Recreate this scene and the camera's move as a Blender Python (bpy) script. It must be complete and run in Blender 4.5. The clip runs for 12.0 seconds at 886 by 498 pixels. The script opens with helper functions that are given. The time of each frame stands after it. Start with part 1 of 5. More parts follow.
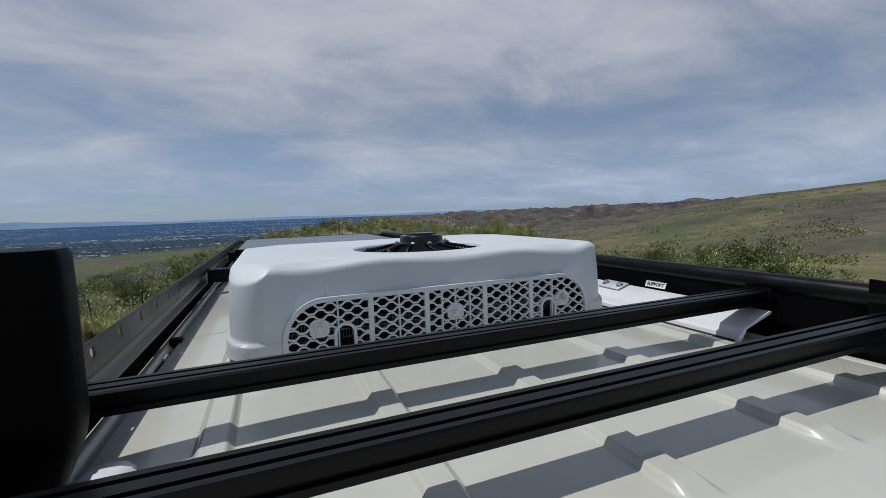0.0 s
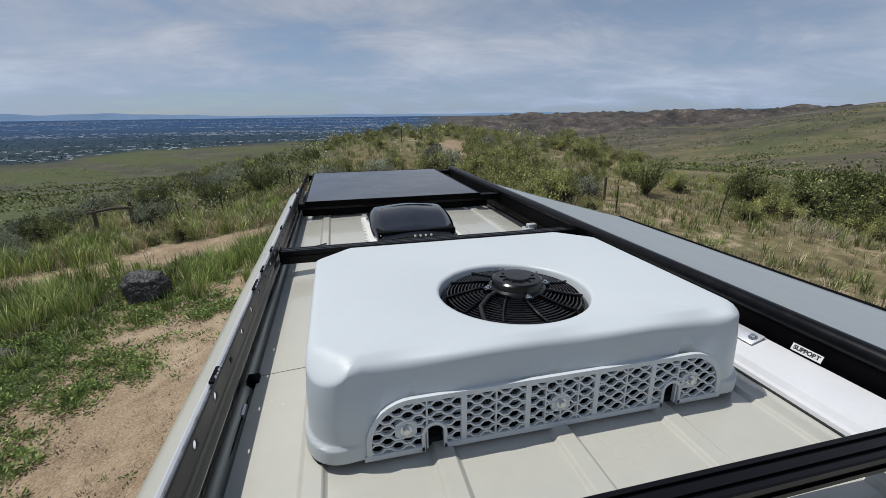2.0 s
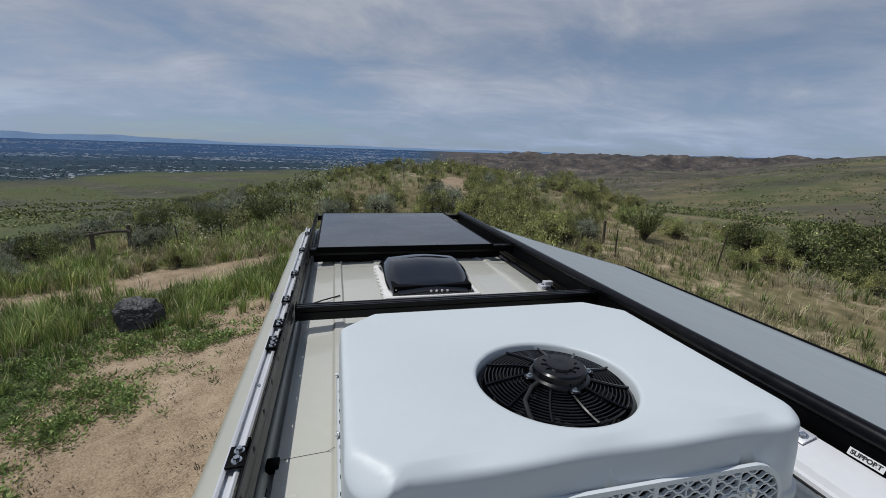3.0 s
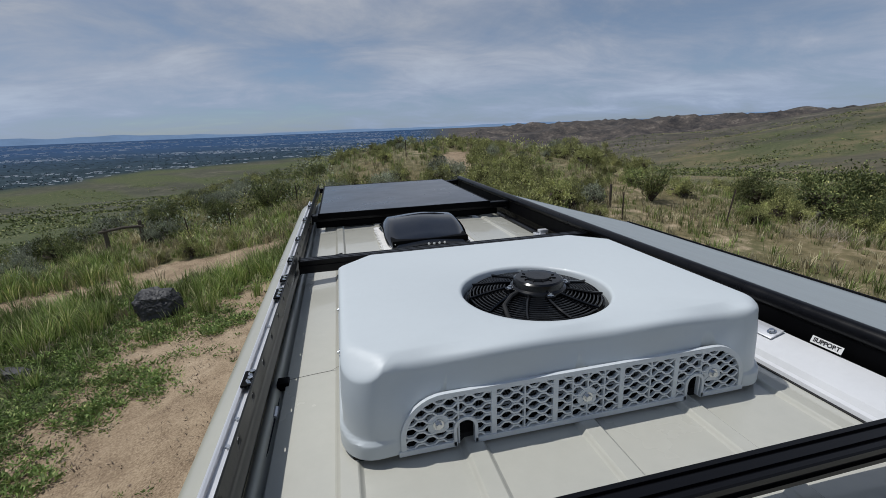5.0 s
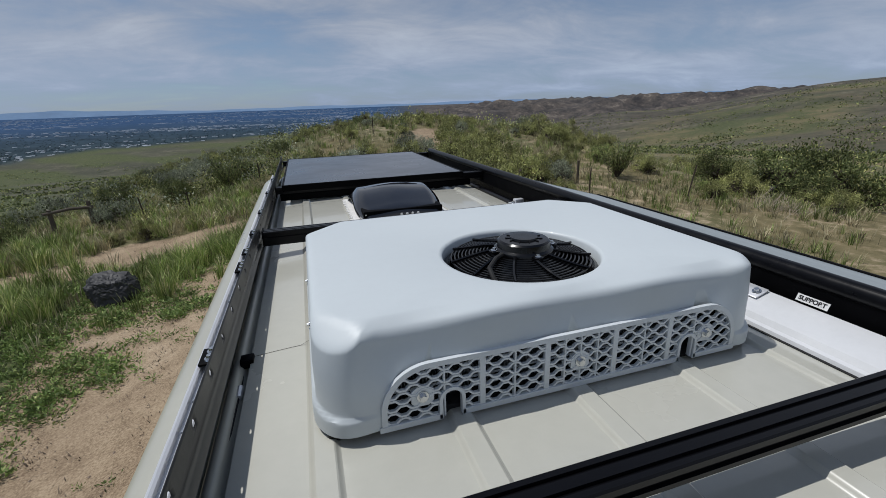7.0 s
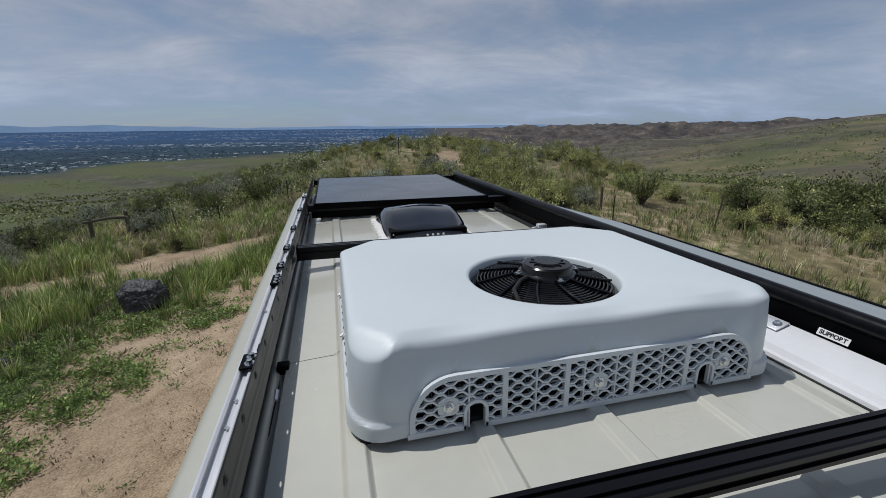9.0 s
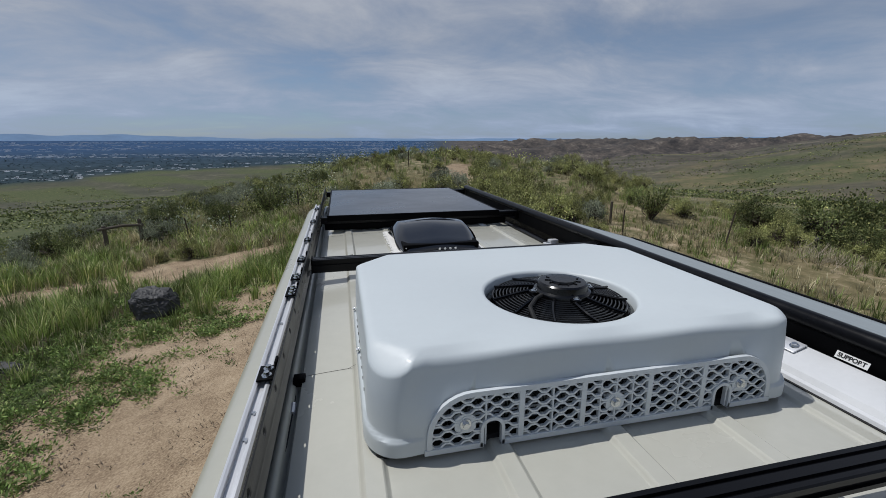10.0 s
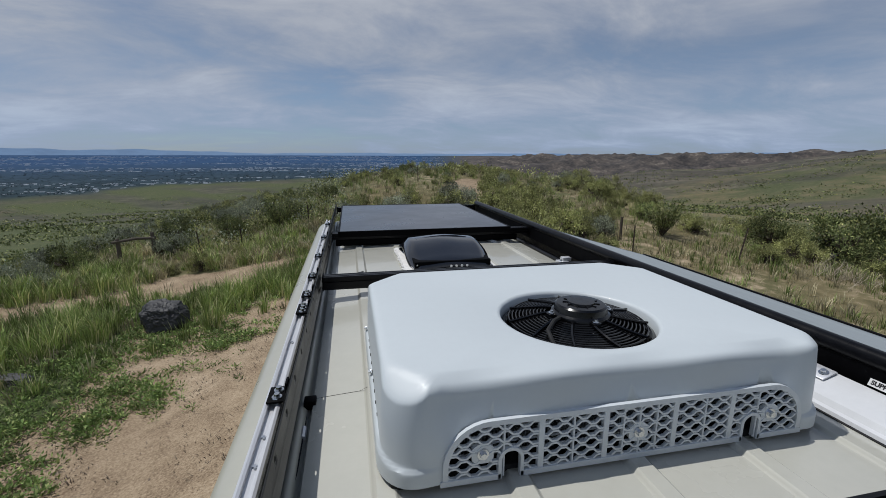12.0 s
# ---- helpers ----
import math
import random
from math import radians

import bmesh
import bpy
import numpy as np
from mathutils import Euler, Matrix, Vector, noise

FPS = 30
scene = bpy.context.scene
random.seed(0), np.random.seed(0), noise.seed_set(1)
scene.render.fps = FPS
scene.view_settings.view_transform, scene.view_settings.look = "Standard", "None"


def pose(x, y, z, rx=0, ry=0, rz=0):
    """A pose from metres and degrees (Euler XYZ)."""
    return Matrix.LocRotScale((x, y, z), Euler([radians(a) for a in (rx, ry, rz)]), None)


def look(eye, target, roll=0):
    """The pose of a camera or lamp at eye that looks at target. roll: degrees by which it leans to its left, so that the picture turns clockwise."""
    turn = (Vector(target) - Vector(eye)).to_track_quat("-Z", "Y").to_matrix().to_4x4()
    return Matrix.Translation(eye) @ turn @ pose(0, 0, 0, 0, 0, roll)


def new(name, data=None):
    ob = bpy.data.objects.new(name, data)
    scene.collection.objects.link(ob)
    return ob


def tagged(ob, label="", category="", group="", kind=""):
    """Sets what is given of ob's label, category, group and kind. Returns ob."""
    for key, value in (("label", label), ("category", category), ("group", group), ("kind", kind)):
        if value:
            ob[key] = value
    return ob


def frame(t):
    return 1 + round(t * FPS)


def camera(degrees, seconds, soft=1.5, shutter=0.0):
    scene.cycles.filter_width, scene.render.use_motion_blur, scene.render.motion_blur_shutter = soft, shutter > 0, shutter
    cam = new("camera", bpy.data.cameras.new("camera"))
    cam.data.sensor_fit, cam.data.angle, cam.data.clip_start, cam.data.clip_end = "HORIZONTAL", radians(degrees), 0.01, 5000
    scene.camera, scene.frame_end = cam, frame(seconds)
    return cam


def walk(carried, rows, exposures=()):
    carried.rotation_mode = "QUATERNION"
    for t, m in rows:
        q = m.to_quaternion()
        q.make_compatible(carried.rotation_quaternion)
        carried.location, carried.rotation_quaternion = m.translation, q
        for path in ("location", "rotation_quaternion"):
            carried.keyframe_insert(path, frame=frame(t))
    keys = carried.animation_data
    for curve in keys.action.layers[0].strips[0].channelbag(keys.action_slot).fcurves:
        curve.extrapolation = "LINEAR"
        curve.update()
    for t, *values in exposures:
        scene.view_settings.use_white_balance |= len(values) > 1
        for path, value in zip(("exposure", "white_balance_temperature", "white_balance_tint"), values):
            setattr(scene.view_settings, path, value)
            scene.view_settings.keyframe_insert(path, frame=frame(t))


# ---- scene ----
cam = camera(91.4, 12.0, soft=0.65)
PATH = [
    (0, (-0.432, -1.022, 3.157), (0.305, 0.83, 2.986), -2.0),
    (0.5, (-0.517, -1.026, 3.153), (0.036, 0.88, 2.906), 1.0),
    (1, (-0.403, -0.898, 3.231), (-0.006, 1.035, 2.901), 1.9),
    (1.5, (-0.385, -0.761, 3.411), (0.034, 1.119, 2.874), 1.0),
    (2, (-0.434, -0.729, 3.503), (0.014, 1.127, 2.906), -0.6),
    (2.5, (-0.522, -0.684, 3.612), (-0.051, 1.194, 3.111), 1.4),
    (3, (-0.529, -0.625, 3.607), (-0.054, 1.265, 3.158), 1.9),
    (3.2, (-0.543, -0.625, 3.603), (-0.085, 1.279, 3.194), 1.8),
    (4.8, (-0.496, -0.742, 3.5), (-0.094, 1.148, 2.983), -1.0),
    (5, (-0.487, -0.758, 3.491), (-0.06, 1.118, 2.946), -2.2),
    (5.5, (-0.496, -0.805, 3.487), (-0.035, 1.052, 2.903), -2.2),
    (6, (-0.503, -0.778, 3.47), (0.004, 1.059, 2.863), -1.8),
    (6.5, (-0.487, -0.722, 3.446), (0.06, 1.099, 2.825), -2.3),
    (7, (-0.494, -0.676, 3.421), (0.058, 1.136, 2.779), -1.9),
    (9, (-0.533, -0.734, 3.442), (-0.06, 1.13, 2.895), -0.5),
    (9.5, (-0.545, -0.747, 3.459), (-0.09, 1.133, 2.95), -0.1),
    (10, (-0.559, -0.74, 3.458), (-0.117, 1.146, 2.964), 0.1),
    (10.5, (-0.569, -0.752, 3.467), (-0.133, 1.137, 2.977), 0.2),
    (11, (-0.568, -0.736, 3.467), (-0.139, 1.157, 2.988), 0.3),
    (11.5, (-0.57, -0.723, 3.467), (-0.148, 1.18, 3.018), 0.3),
    (12, (-0.571, -0.712, 3.468), (-0.163, 1.198, 3.038), 0.2),
]
walk(cam, [(t, look(eye, target, roll)) for t, eye, target, roll in PATH], exposures=[(0, 0.07, 6230, 9), (0.5, 0.08, 6230, 9), (1.0, 0.20, 6280, 9), (1.5, 0.22, 6400, 9), (2.0, 0.21, 6370, 9), (2.6, 0.0, 6230, 9), (3.2, 0.0, 6230, 9), (5.0, 0.0, 6230, 9), (12, 0.0, 6230, 9)])

# ---- world, sun, exposure ----
SUN_WAY = Vector((0.41, -0.21, -1.0)).normalized()
scene.view_settings.exposure = 0.0


def nodes_of(mat):
    mat.use_nodes = True
    nt = mat.node_tree
    nt.nodes.clear()
    return nt


def node(nt, kind, **inputs):
    n = nt.nodes.new(kind)
    for k, v in inputs.items():
        n.inputs[k.replace("_", " ")].default_value = v
    return n


def build_world():
    w = bpy.data.worlds.new("sky")
    scene.world = w
    w.use_nodes = True
    nt = w.node_tree
    nt.nodes.clear()
    L = nt.links.new
    sky = nt.nodes.new("ShaderNodeTexSky")
    sky.sky_type = "NISHITA"
    sky.sun_disc = False
    sky.sun_elevation = math.asin(-SUN_WAY.z)
    sky.sun_rotation = math.atan2(-SUN_WAY.x, -SUN_WAY.y)
    sky.altitude = 900
    sky.air_density, sky.dust_density, sky.ozone_density = 1.0, 0.6, 1.5
    # a flat cloud deck: directions are projected on to a level sheet above
    tc = nt.nodes.new("ShaderNodeTexCoord")
    sep = nt.nodes.new("ShaderNodeSeparateXYZ")
    L(tc.outputs["Generated"], sep.inputs[0])
    up = node(nt, "ShaderNodeMath")
    up.operation = "MAXIMUM"
    L(sep.outputs["Z"], up.inputs[0])
    up.inputs[1].default_value = 0.0
    add = node(nt, "ShaderNodeMath")
    add.operation = "ADD"
    L(up.outputs[0], add.inputs[0])
    add.inputs[1].default_value = 0.20
    div = nt.nodes.new("ShaderNodeVectorMath")
    div.operation = "DIVIDE"
    L(tc.outputs["Generated"], div.inputs[0])
    comb = nt.nodes.new("ShaderNodeCombineXYZ")
    for i in range(3):
        L(add.outputs[0], comb.inputs[i])
    L(comb.outputs[0], div.inputs[1])
    flat = nt.nodes.new("ShaderNodeMapping")
    flat.inputs["Scale"].default_value = (0.8, 1.05, 0.0)
    flat.inputs["Rotation"].default_value = (0, 0, radians(-24))
    flat.inputs["Location"].default_value = (3.1, 1.7, 0)
    L(div.outputs[0], flat.inputs[0])
    big = node(nt, "ShaderNodeTexNoise", Scale=0.55, Detail=9.0, Roughness=0.56, Distortion=0.35)
    fine = node(nt, "ShaderNodeTexNoise", Scale=1.5, Detail=10.0, Roughness=0.62, Distortion=0.6)
    L(flat.outputs[0], big.inputs["Vector"])
    L(flat.outputs[0], fine.inputs["Vector"])
    mix = nt.nodes.new("ShaderNodeMath")
    mix.operation = "MULTIPLY_ADD"
    L(fine.outputs["Fac"], mix.inputs[0])
    mix.inputs[1].default_value = 0.42
    half = nt.nodes.new("ShaderNodeMath")
    half.operation = "MULTIPLY"
    L(big.outputs["Fac"], half.inputs[0])
    half.inputs[1].default_value = 0.68
    L(half.outputs[0], mix.inputs[2])
    cover = nt.nodes.new("ShaderNodeValToRGB")
    cover.color_ramp.elements[0].position = 0.42
    cover.color_ramp.elements[1].position = 0.60
    cover.color_ramp.elements[0].color = (0.42, 0.42, 0.42, 1)
    cover.color_ramp.elements[1].color = (0.96, 0.96, 0.96, 1)
    L(mix.outputs[0], cover.inputs[0])
    tone = nt.nodes.new("ShaderNodeValToRGB")
    tone.color_ramp.elements[0].position = 0.43
    tone.color_ramp.elements[1].position = 0.68
    tone.color_ramp.elements[0].color = (2.75, 3.15, 4.2, 1)
    tone.color_ramp.elements[1].color = (6.2, 6.4, 6.9, 1)
    L(mix.outputs[0], tone.inputs[0])
    out = nt.nodes.new("ShaderNodeMix")
    out.data_type = "RGBA"
    # the deck thins towards the zenith
    thin = nt.nodes.new("ShaderNodeMapRange")
    thin.interpolation_type = "SMOOTHSTEP"
    thin.inputs["From Min"].default_value, thin.inputs["From Max"].default_value = 0.45, 0.95
    thin.inputs["To Min"].default_value, thin.inputs["To Max"].default_value = 1.0, 0.25
    L(sep.outputs["Z"], thin.inputs["Value"])
    deck = nt.nodes.new("ShaderNodeMath")
    deck.operation = "MULTIPLY"
    L(cover.outputs[0], deck.inputs[0])
    L(thin.outputs[0], deck.inputs[1])
    L(deck.outputs[0], out.inputs["Factor"])
    L(sky.outputs[0], out.inputs["A"])
    L(tone.outputs[0], out.inputs["B"])
    bg = nt.nodes.new("ShaderNodeBackground")
    bg.inputs["Strength"].default_value = 0.076
    low = nt.nodes.new("ShaderNodeMapRange")
    low.inputs["From Min"].default_value, low.inputs["From Max"].default_value = 0.0, 0.20
    L(sep.outputs["Z"], low.inputs["Value"])
    air = nt.nodes.new("ShaderNodeMix")
    air.data_type = "RGBA"
    air.inputs["A"].default_value, air.inputs["B"].default_value = (0.80, 0.93, 1.12, 1), (1, 1, 1, 1)
    L(low.outputs[0], air.inputs["Factor"])
    tint = nt.nodes.new("ShaderNodeMix")
    tint.data_type, tint.blend_type = "RGBA", "MULTIPLY"
    tint.inputs["Factor"].default_value = 1.0
    L(out.outputs["Result"], tint.inputs["A"])
    L(air.outputs["Result"], tint.inputs["B"])
    L(tint.outputs["Result"], bg.inputs["Color"])
    wo = nt.nodes.new("ShaderNodeOutputWorld")
    L(bg.outputs[0], wo.inputs[0])


build_world()
sun_data = bpy.data.lights.new("sun", "SUN")
sun_data.energy, sun_data.angle, sun_data.color = 2.95, radians(0.6), (1.0, 0.955, 0.90)
sun = new("sun", sun_data)
sun.matrix_world = Matrix.Translation((0, 0, 40)) @ SUN_WAY.to_track_quat("-Z", "Y").to_matrix().to_4x4()


# ---- materials ----
def surface(name, color, rough=0.5, metal=0.0, coat=0.0, vary=0.06, scale=8.0, grain=60.0, bump=0.0, spread=0.0, stretch=(1, 1, 1), rough_vary=0.08, spec=0.5):
    """Paint, plastic, metal: one base colour with broad stains, fine grain and a little relief."""
    m = bpy.data.materials.new(name)
    nt = nodes_of(m)
    L = nt.links.new
    bsdf = node(nt, "ShaderNodeBsdfPrincipled", Metallic=metal)
    bsdf.inputs["Coat Weight"].default_value = coat
    bsdf.inputs["Coat Roughness"].default_value = 0.04
    bsdf.inputs["Specular IOR Level"].default_value = spec
    tc = nt.nodes.new("ShaderNodeTexCoord")
    mp = nt.nodes.new("ShaderNodeMapping")
    mp.inputs["Scale"].default_value = stretch
    L(tc.outputs["Object"], mp.inputs[0])
    n1 = node(nt, "ShaderNodeTexNoise", Scale=scale, Detail=5.0, Roughness=0.6)
    n2 = node(nt, "ShaderNodeTexNoise", Scale=grain, Detail=6.0, Roughness=0.65)
    L(mp.outputs[0], n1.inputs["Vector"])
    L(mp.outputs[0], n2.inputs["Vector"])
    s = nt.nodes.new("ShaderNodeMath")
    s.operation = "ADD"
    L(n1.outputs["Fac"], s.inputs[0])
    L(n2.outputs["Fac"], s.inputs[1])
    rng = nt.nodes.new("ShaderNodeMapRange")
    rng.inputs["From Min"].default_value, rng.inputs["From Max"].default_value = 0.6, 1.4
    rng.inputs["To Min"].default_value, rng.inputs["To Max"].default_value = 1 - vary * 2, 1 + vary
    L(s.outputs[0], rng.inputs["Value"])
    val = rng.outputs[0]
    if spread:
        oi = nt.nodes.new("ShaderNodeObjectInfo")
        r2 = nt.nodes.new("ShaderNodeMapRange")
        r2.inputs["To Min"].default_value, r2.inputs["To Max"].default_value = 1 - spread, 1 + spread
        L(oi.outputs["Random"], r2.inputs["Value"])
        mul = nt.nodes.new("ShaderNodeMath")
        mul.operation = "MULTIPLY"
        L(val, mul.inputs[0])
        L(r2.outputs[0], mul.inputs[1])
        val = mul.outputs[0]
    hsv = nt.nodes.new("ShaderNodeHueSaturation")
    hsv.inputs["Color"].default_value = (*color, 1)
    L(val, hsv.inputs["Value"])
    L(hsv.outputs[0], bsdf.inputs["Base Color"])
    rr = nt.nodes.new("ShaderNodeMapRange")
    rr.inputs["From Min"].default_value, rr.inputs["From Max"].default_value = 0.3, 0.7
    rr.inputs["To Min"].default_value, rr.inputs["To Max"].default_value = max(0.02, rough - rough_vary), min(1.0, rough + rough_vary)
    L(n1.outputs["Fac"], rr.inputs["Value"])
    L(rr.outputs[0], bsdf.inputs["Roughness"])
    if bump:
        b = node(nt, "ShaderNodeBump", Strength=bump, Distance=0.002)
        L(n2.outputs["Fac"], b.inputs["Height"])
        L(b.outputs[0], bsdf.inputs["Normal"])
    o = nt.nodes.new("ShaderNodeOutputMaterial")
    L(bsdf.outputs[0], o.inputs[0])
    return m


def leaf_material(name, color, dry, amount=0.25, spread=0.25):
    """Leaves and blades: each leaf takes its own tint between green and dry, each sprig its own tone (old or fresh growth); light comes through."""
    m = bpy.data.materials.new(name)
    nt = nodes_of(m)
    L = nt.links.new
    geo = nt.nodes.new("ShaderNodeNewGeometry")
    oi = nt.nodes.new("ShaderNodeObjectInfo")
    ramp = nt.nodes.new("ShaderNodeValToRGB")
    ramp.color_ramp.elements[0].color = tuple(c * 0.5 for c in color) + (1,)
    ramp.color_ramp.elements[1].color = (*dry, 1)
    e = ramp.color_ramp.elements.new(1 - amount)
    e.color = tuple(c * 1.2 for c in color) + (1,)
    L(geo.outputs["Random Per Island"], ramp.inputs[0])
    r2 = nt.nodes.new("ShaderNodeMapRange")
    r2.inputs["To Min"].default_value, r2.inputs["To Max"].default_value = 1 - spread, 1 + spread
    L(oi.outputs["Random"], r2.inputs["Value"])
    tone = nt.nodes.new("ShaderNodeAttribute")
    tone.attribute_name = "tone"
    r3 = nt.nodes.new("ShaderNodeMapRange")
    r3.inputs["To Min"].default_value, r3.inputs["To Max"].default_value = 0.45, 1.55
    L(tone.outputs["Fac"], r3.inputs["Value"])
    both = nt.nodes.new("ShaderNodeMath")
    both.operation = "MULTIPLY"
    L(r2.outputs[0], both.inputs[0])
    L(r3.outputs[0], both.inputs[1])
    hsv = nt.nodes.new("ShaderNodeHueSaturation")
    L(ramp.outputs[0], hsv.inputs["Color"])
    L(both.outputs[0], hsv.inputs["Value"])
    d = node(nt, "ShaderNodeBsdfPrincipled", Roughness=0.65)
    d.inputs["Specular IOR Level"].default_value = 0.25
    t = nt.nodes.new("ShaderNodeBsdfTranslucent")
    L(hsv.outputs[0], d.inputs["Base Color"])
    L(hsv.outputs[0], t.inputs["Color"])
    mx = nt.nodes.new("ShaderNodeMixShader")
    mx.inputs[0].default_value = 0.10
    L(d.outputs[0], mx.inputs[1])
    L(t.outputs[0], mx.inputs[2])
    o = nt.nodes.new("ShaderNodeOutputMaterial")
    L(mx.outputs[0], o.inputs[0])
    return m


def ground_material():
    """Sandy soil, dry grass and green cover, mixed by the sheet's own 'sand' and 'lush' values and by noise; hazed hill
    and valley tints beyond.
    """
    m = bpy.data.materials.new("hill_soil")
    nt = nodes_of(m)
    L = nt.links.new
    tc = nt.nodes.new("ShaderNodeTexCoord")

    def tex(scale, detail=8.0, rough=0.6):
        n = node(nt, "ShaderNodeTexNoise", Scale=scale, Detail=detail, Roughness=rough)
        L(tc.outputs["Object"], n.inputs["Vector"])
        return n.outputs["Fac"]

    def ramp(fac, stops):
        r = nt.nodes.new("ShaderNodeValToRGB")
        els = r.color_ramp.elements
        els[0].position, els[0].color = stops[0][0], (*stops[0][1], 1)
        els[1].position, els[1].color = stops[-1][0], (*stops[-1][1], 1)
        for p, c in stops[1:-1]:
            els.new(p).color = (*c, 1)
        L(fac, r.inputs[0])
        return r.outputs[0]

    def math2(op, a, b):
        n = nt.nodes.new("ShaderNodeMath")
        n.operation = op
        for i, v in enumerate((a, b)):
            if isinstance(v, (int, float)):
                n.inputs[i].default_value = v
            else:
                L(v, n.inputs[i])
        return n.outputs[0]

    def mixed(fac, a, b):
        n = nt.nodes.new("ShaderNodeMix")
        n.data_type = "RGBA"
        L(fac, n.inputs["Factor"])
        L(a, n.inputs["A"])
        L(b, n.inputs["B"])
        return n.outputs["Result"]

    def edge(v, lo, hi):
        n = nt.nodes.new("ShaderNodeMapRange")
        n.inputs["From Min"].default_value, n.inputs["From Max"].default_value = lo, hi
        L(v, n.inputs["Value"])
        return n.outputs[0]

    sand_at = nt.nodes.new("ShaderNodeAttribute")
    sand_at.attribute_name = "sand"
    lush_at = nt.nodes.new("ShaderNodeAttribute")
    lush_at.attribute_name = "lush"
    coarse, mid, fine, grit = tex(0.012), tex(0.35), tex(2.6), tex(38.0, 6.0, 0.7)
    soil = ramp(math2("ADD", math2("MULTIPLY", math2("ADD", fine, mid), 0.25), math2("MULTIPLY", grit, 0.5)),
                [(0.38, (0.13, 0.088, 0.058)), (0.5, (0.315, 0.240, 0.158)), (0.62, (0.48, 0.385, 0.272))])
    dry = ramp(math2("ADD", math2("MULTIPLY", mid, 0.4), math2("MULTIPLY", fine, 0.6)),
               [(0.35, (0.10, 0.088, 0.044)), (0.5, (0.18, 0.15, 0.08)), (0.66, (0.30, 0.24, 0.145))])
    green = ramp(math2("ADD", math2("MULTIPLY", mid, 0.45), math2("MULTIPLY", fine, 0.55)),
                 [(0.35, (0.038, 0.052, 0.022)), (0.50, (0.074, 0.090, 0.038)), (0.66, (0.150, 0.150, 0.070))])
    wide = math2("ADD", math2("MULTIPLY", tex(0.055, 10.0, 0.7), 1.2), math2("MULTIPLY", mid, 0.8))
    lush_f = edge(math2("ADD", lush_at.outputs["Fac"], math2("MULTIPLY", math2("SUBTRACT", math2("ADD", coarse, wide), 1.5), 1.5)), 0.25, 0.75)
    cover = mixed(lush_f, dry, green)
    sand_f = edge(math2("ADD", sand_at.outputs["Fac"], math2("MULTIPLY", math2("SUBTRACT", math2("ADD", mid, fine), 1.0), 1.1)), 0.36, 0.64)
    col = mixed(sand_f, cover, soil)
    # distance haze is put into these colours: far and town blued, brown a little
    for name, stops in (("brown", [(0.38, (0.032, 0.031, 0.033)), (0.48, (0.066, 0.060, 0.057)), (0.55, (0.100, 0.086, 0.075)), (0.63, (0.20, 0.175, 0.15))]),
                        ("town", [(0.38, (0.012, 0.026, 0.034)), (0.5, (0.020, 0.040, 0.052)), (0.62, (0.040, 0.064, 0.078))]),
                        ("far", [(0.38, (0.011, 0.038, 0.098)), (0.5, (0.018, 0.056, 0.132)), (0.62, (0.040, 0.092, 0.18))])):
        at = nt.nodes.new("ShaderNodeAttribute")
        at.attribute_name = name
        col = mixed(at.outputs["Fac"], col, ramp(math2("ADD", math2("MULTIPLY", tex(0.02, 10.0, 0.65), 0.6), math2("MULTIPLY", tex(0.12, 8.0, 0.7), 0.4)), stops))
    bsdf = node(nt, "ShaderNodeBsdfPrincipled", Roughness=0.95)
    bsdf.inputs["Specular IOR Level"].default_value = 0.15
    L(col, bsdf.inputs["Base Color"])
    b = node(nt, "ShaderNodeBump", Strength=0.6, Distance=0.03)
    L(math2("ADD", fine, math2("MULTIPLY", grit, 0.35)), b.inputs["Height"])
    L(b.outputs[0], bsdf.inputs["Normal"])
    o = nt.nodes.new("ShaderNodeOutputMaterial")
    L(bsdf.outputs[0], o.inputs[0])
    return m


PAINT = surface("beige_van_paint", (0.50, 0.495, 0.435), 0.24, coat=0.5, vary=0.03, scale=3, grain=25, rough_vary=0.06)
# the van's beige again, set darker and rougher for sides, door and cab
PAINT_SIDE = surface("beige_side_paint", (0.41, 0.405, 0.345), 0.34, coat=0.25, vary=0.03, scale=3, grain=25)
WHITE = surface("white_plastic", (0.555, 0.601, 0.617), 0.46, coat=0.04, vary=0.015, scale=4, grain=40, rough_vary=0.05)
GRILLE_WHITE = surface("white_grille_plastic", (0.61, 0.65, 0.67), 0.4, vary=0.03, scale=6, grain=50)
WHITE_METAL = surface("white_powder_coat", (0.66, 0.67, 0.68), 0.35, coat=0.2, vary=0.03, scale=7, grain=60)
BLACK = surface("black_powder_coat", (0.0025, 0.0025, 0.003), 0.5, vary=0.12, scale=9, grain=220, bump=0.12, spec=0.05)
BLACK_BAR = surface("black_anodised_bar", (0.003, 0.003, 0.004), 0.32, metal=0.0, vary=0.15, scale=6, grain=120, stretch=(0.2, 3, 3), spec=0.20)
RAIL_IN = surface("black_rail_plate", (0.028, 0.027, 0.026), 0.42, spec=0.35, vary=0.2, scale=6, grain=120, bump=0.1)
PLASTIC = surface("black_gloss_plastic", (0.012, 0.013, 0.016), 0.12, coat=0.6, vary=0.1, scale=5, grain=40, rough_vary=0.04)
FAN_BLACK = surface("black_fan_plastic", (0.003, 0.003, 0.0035), 0.20, spec=0.40, vary=0.15, scale=20, grain=150)
RUBBER = surface("black_rubber", (0.010, 0.010, 0.010), 0.8, vary=0.15, scale=20, grain=150)
ALU = surface("bare_aluminium", (0.70, 0.71, 0.73), 0.38, metal=0.45, vary=0.06, scale=10, grain=80, stretch=(3, 0.2, 3))
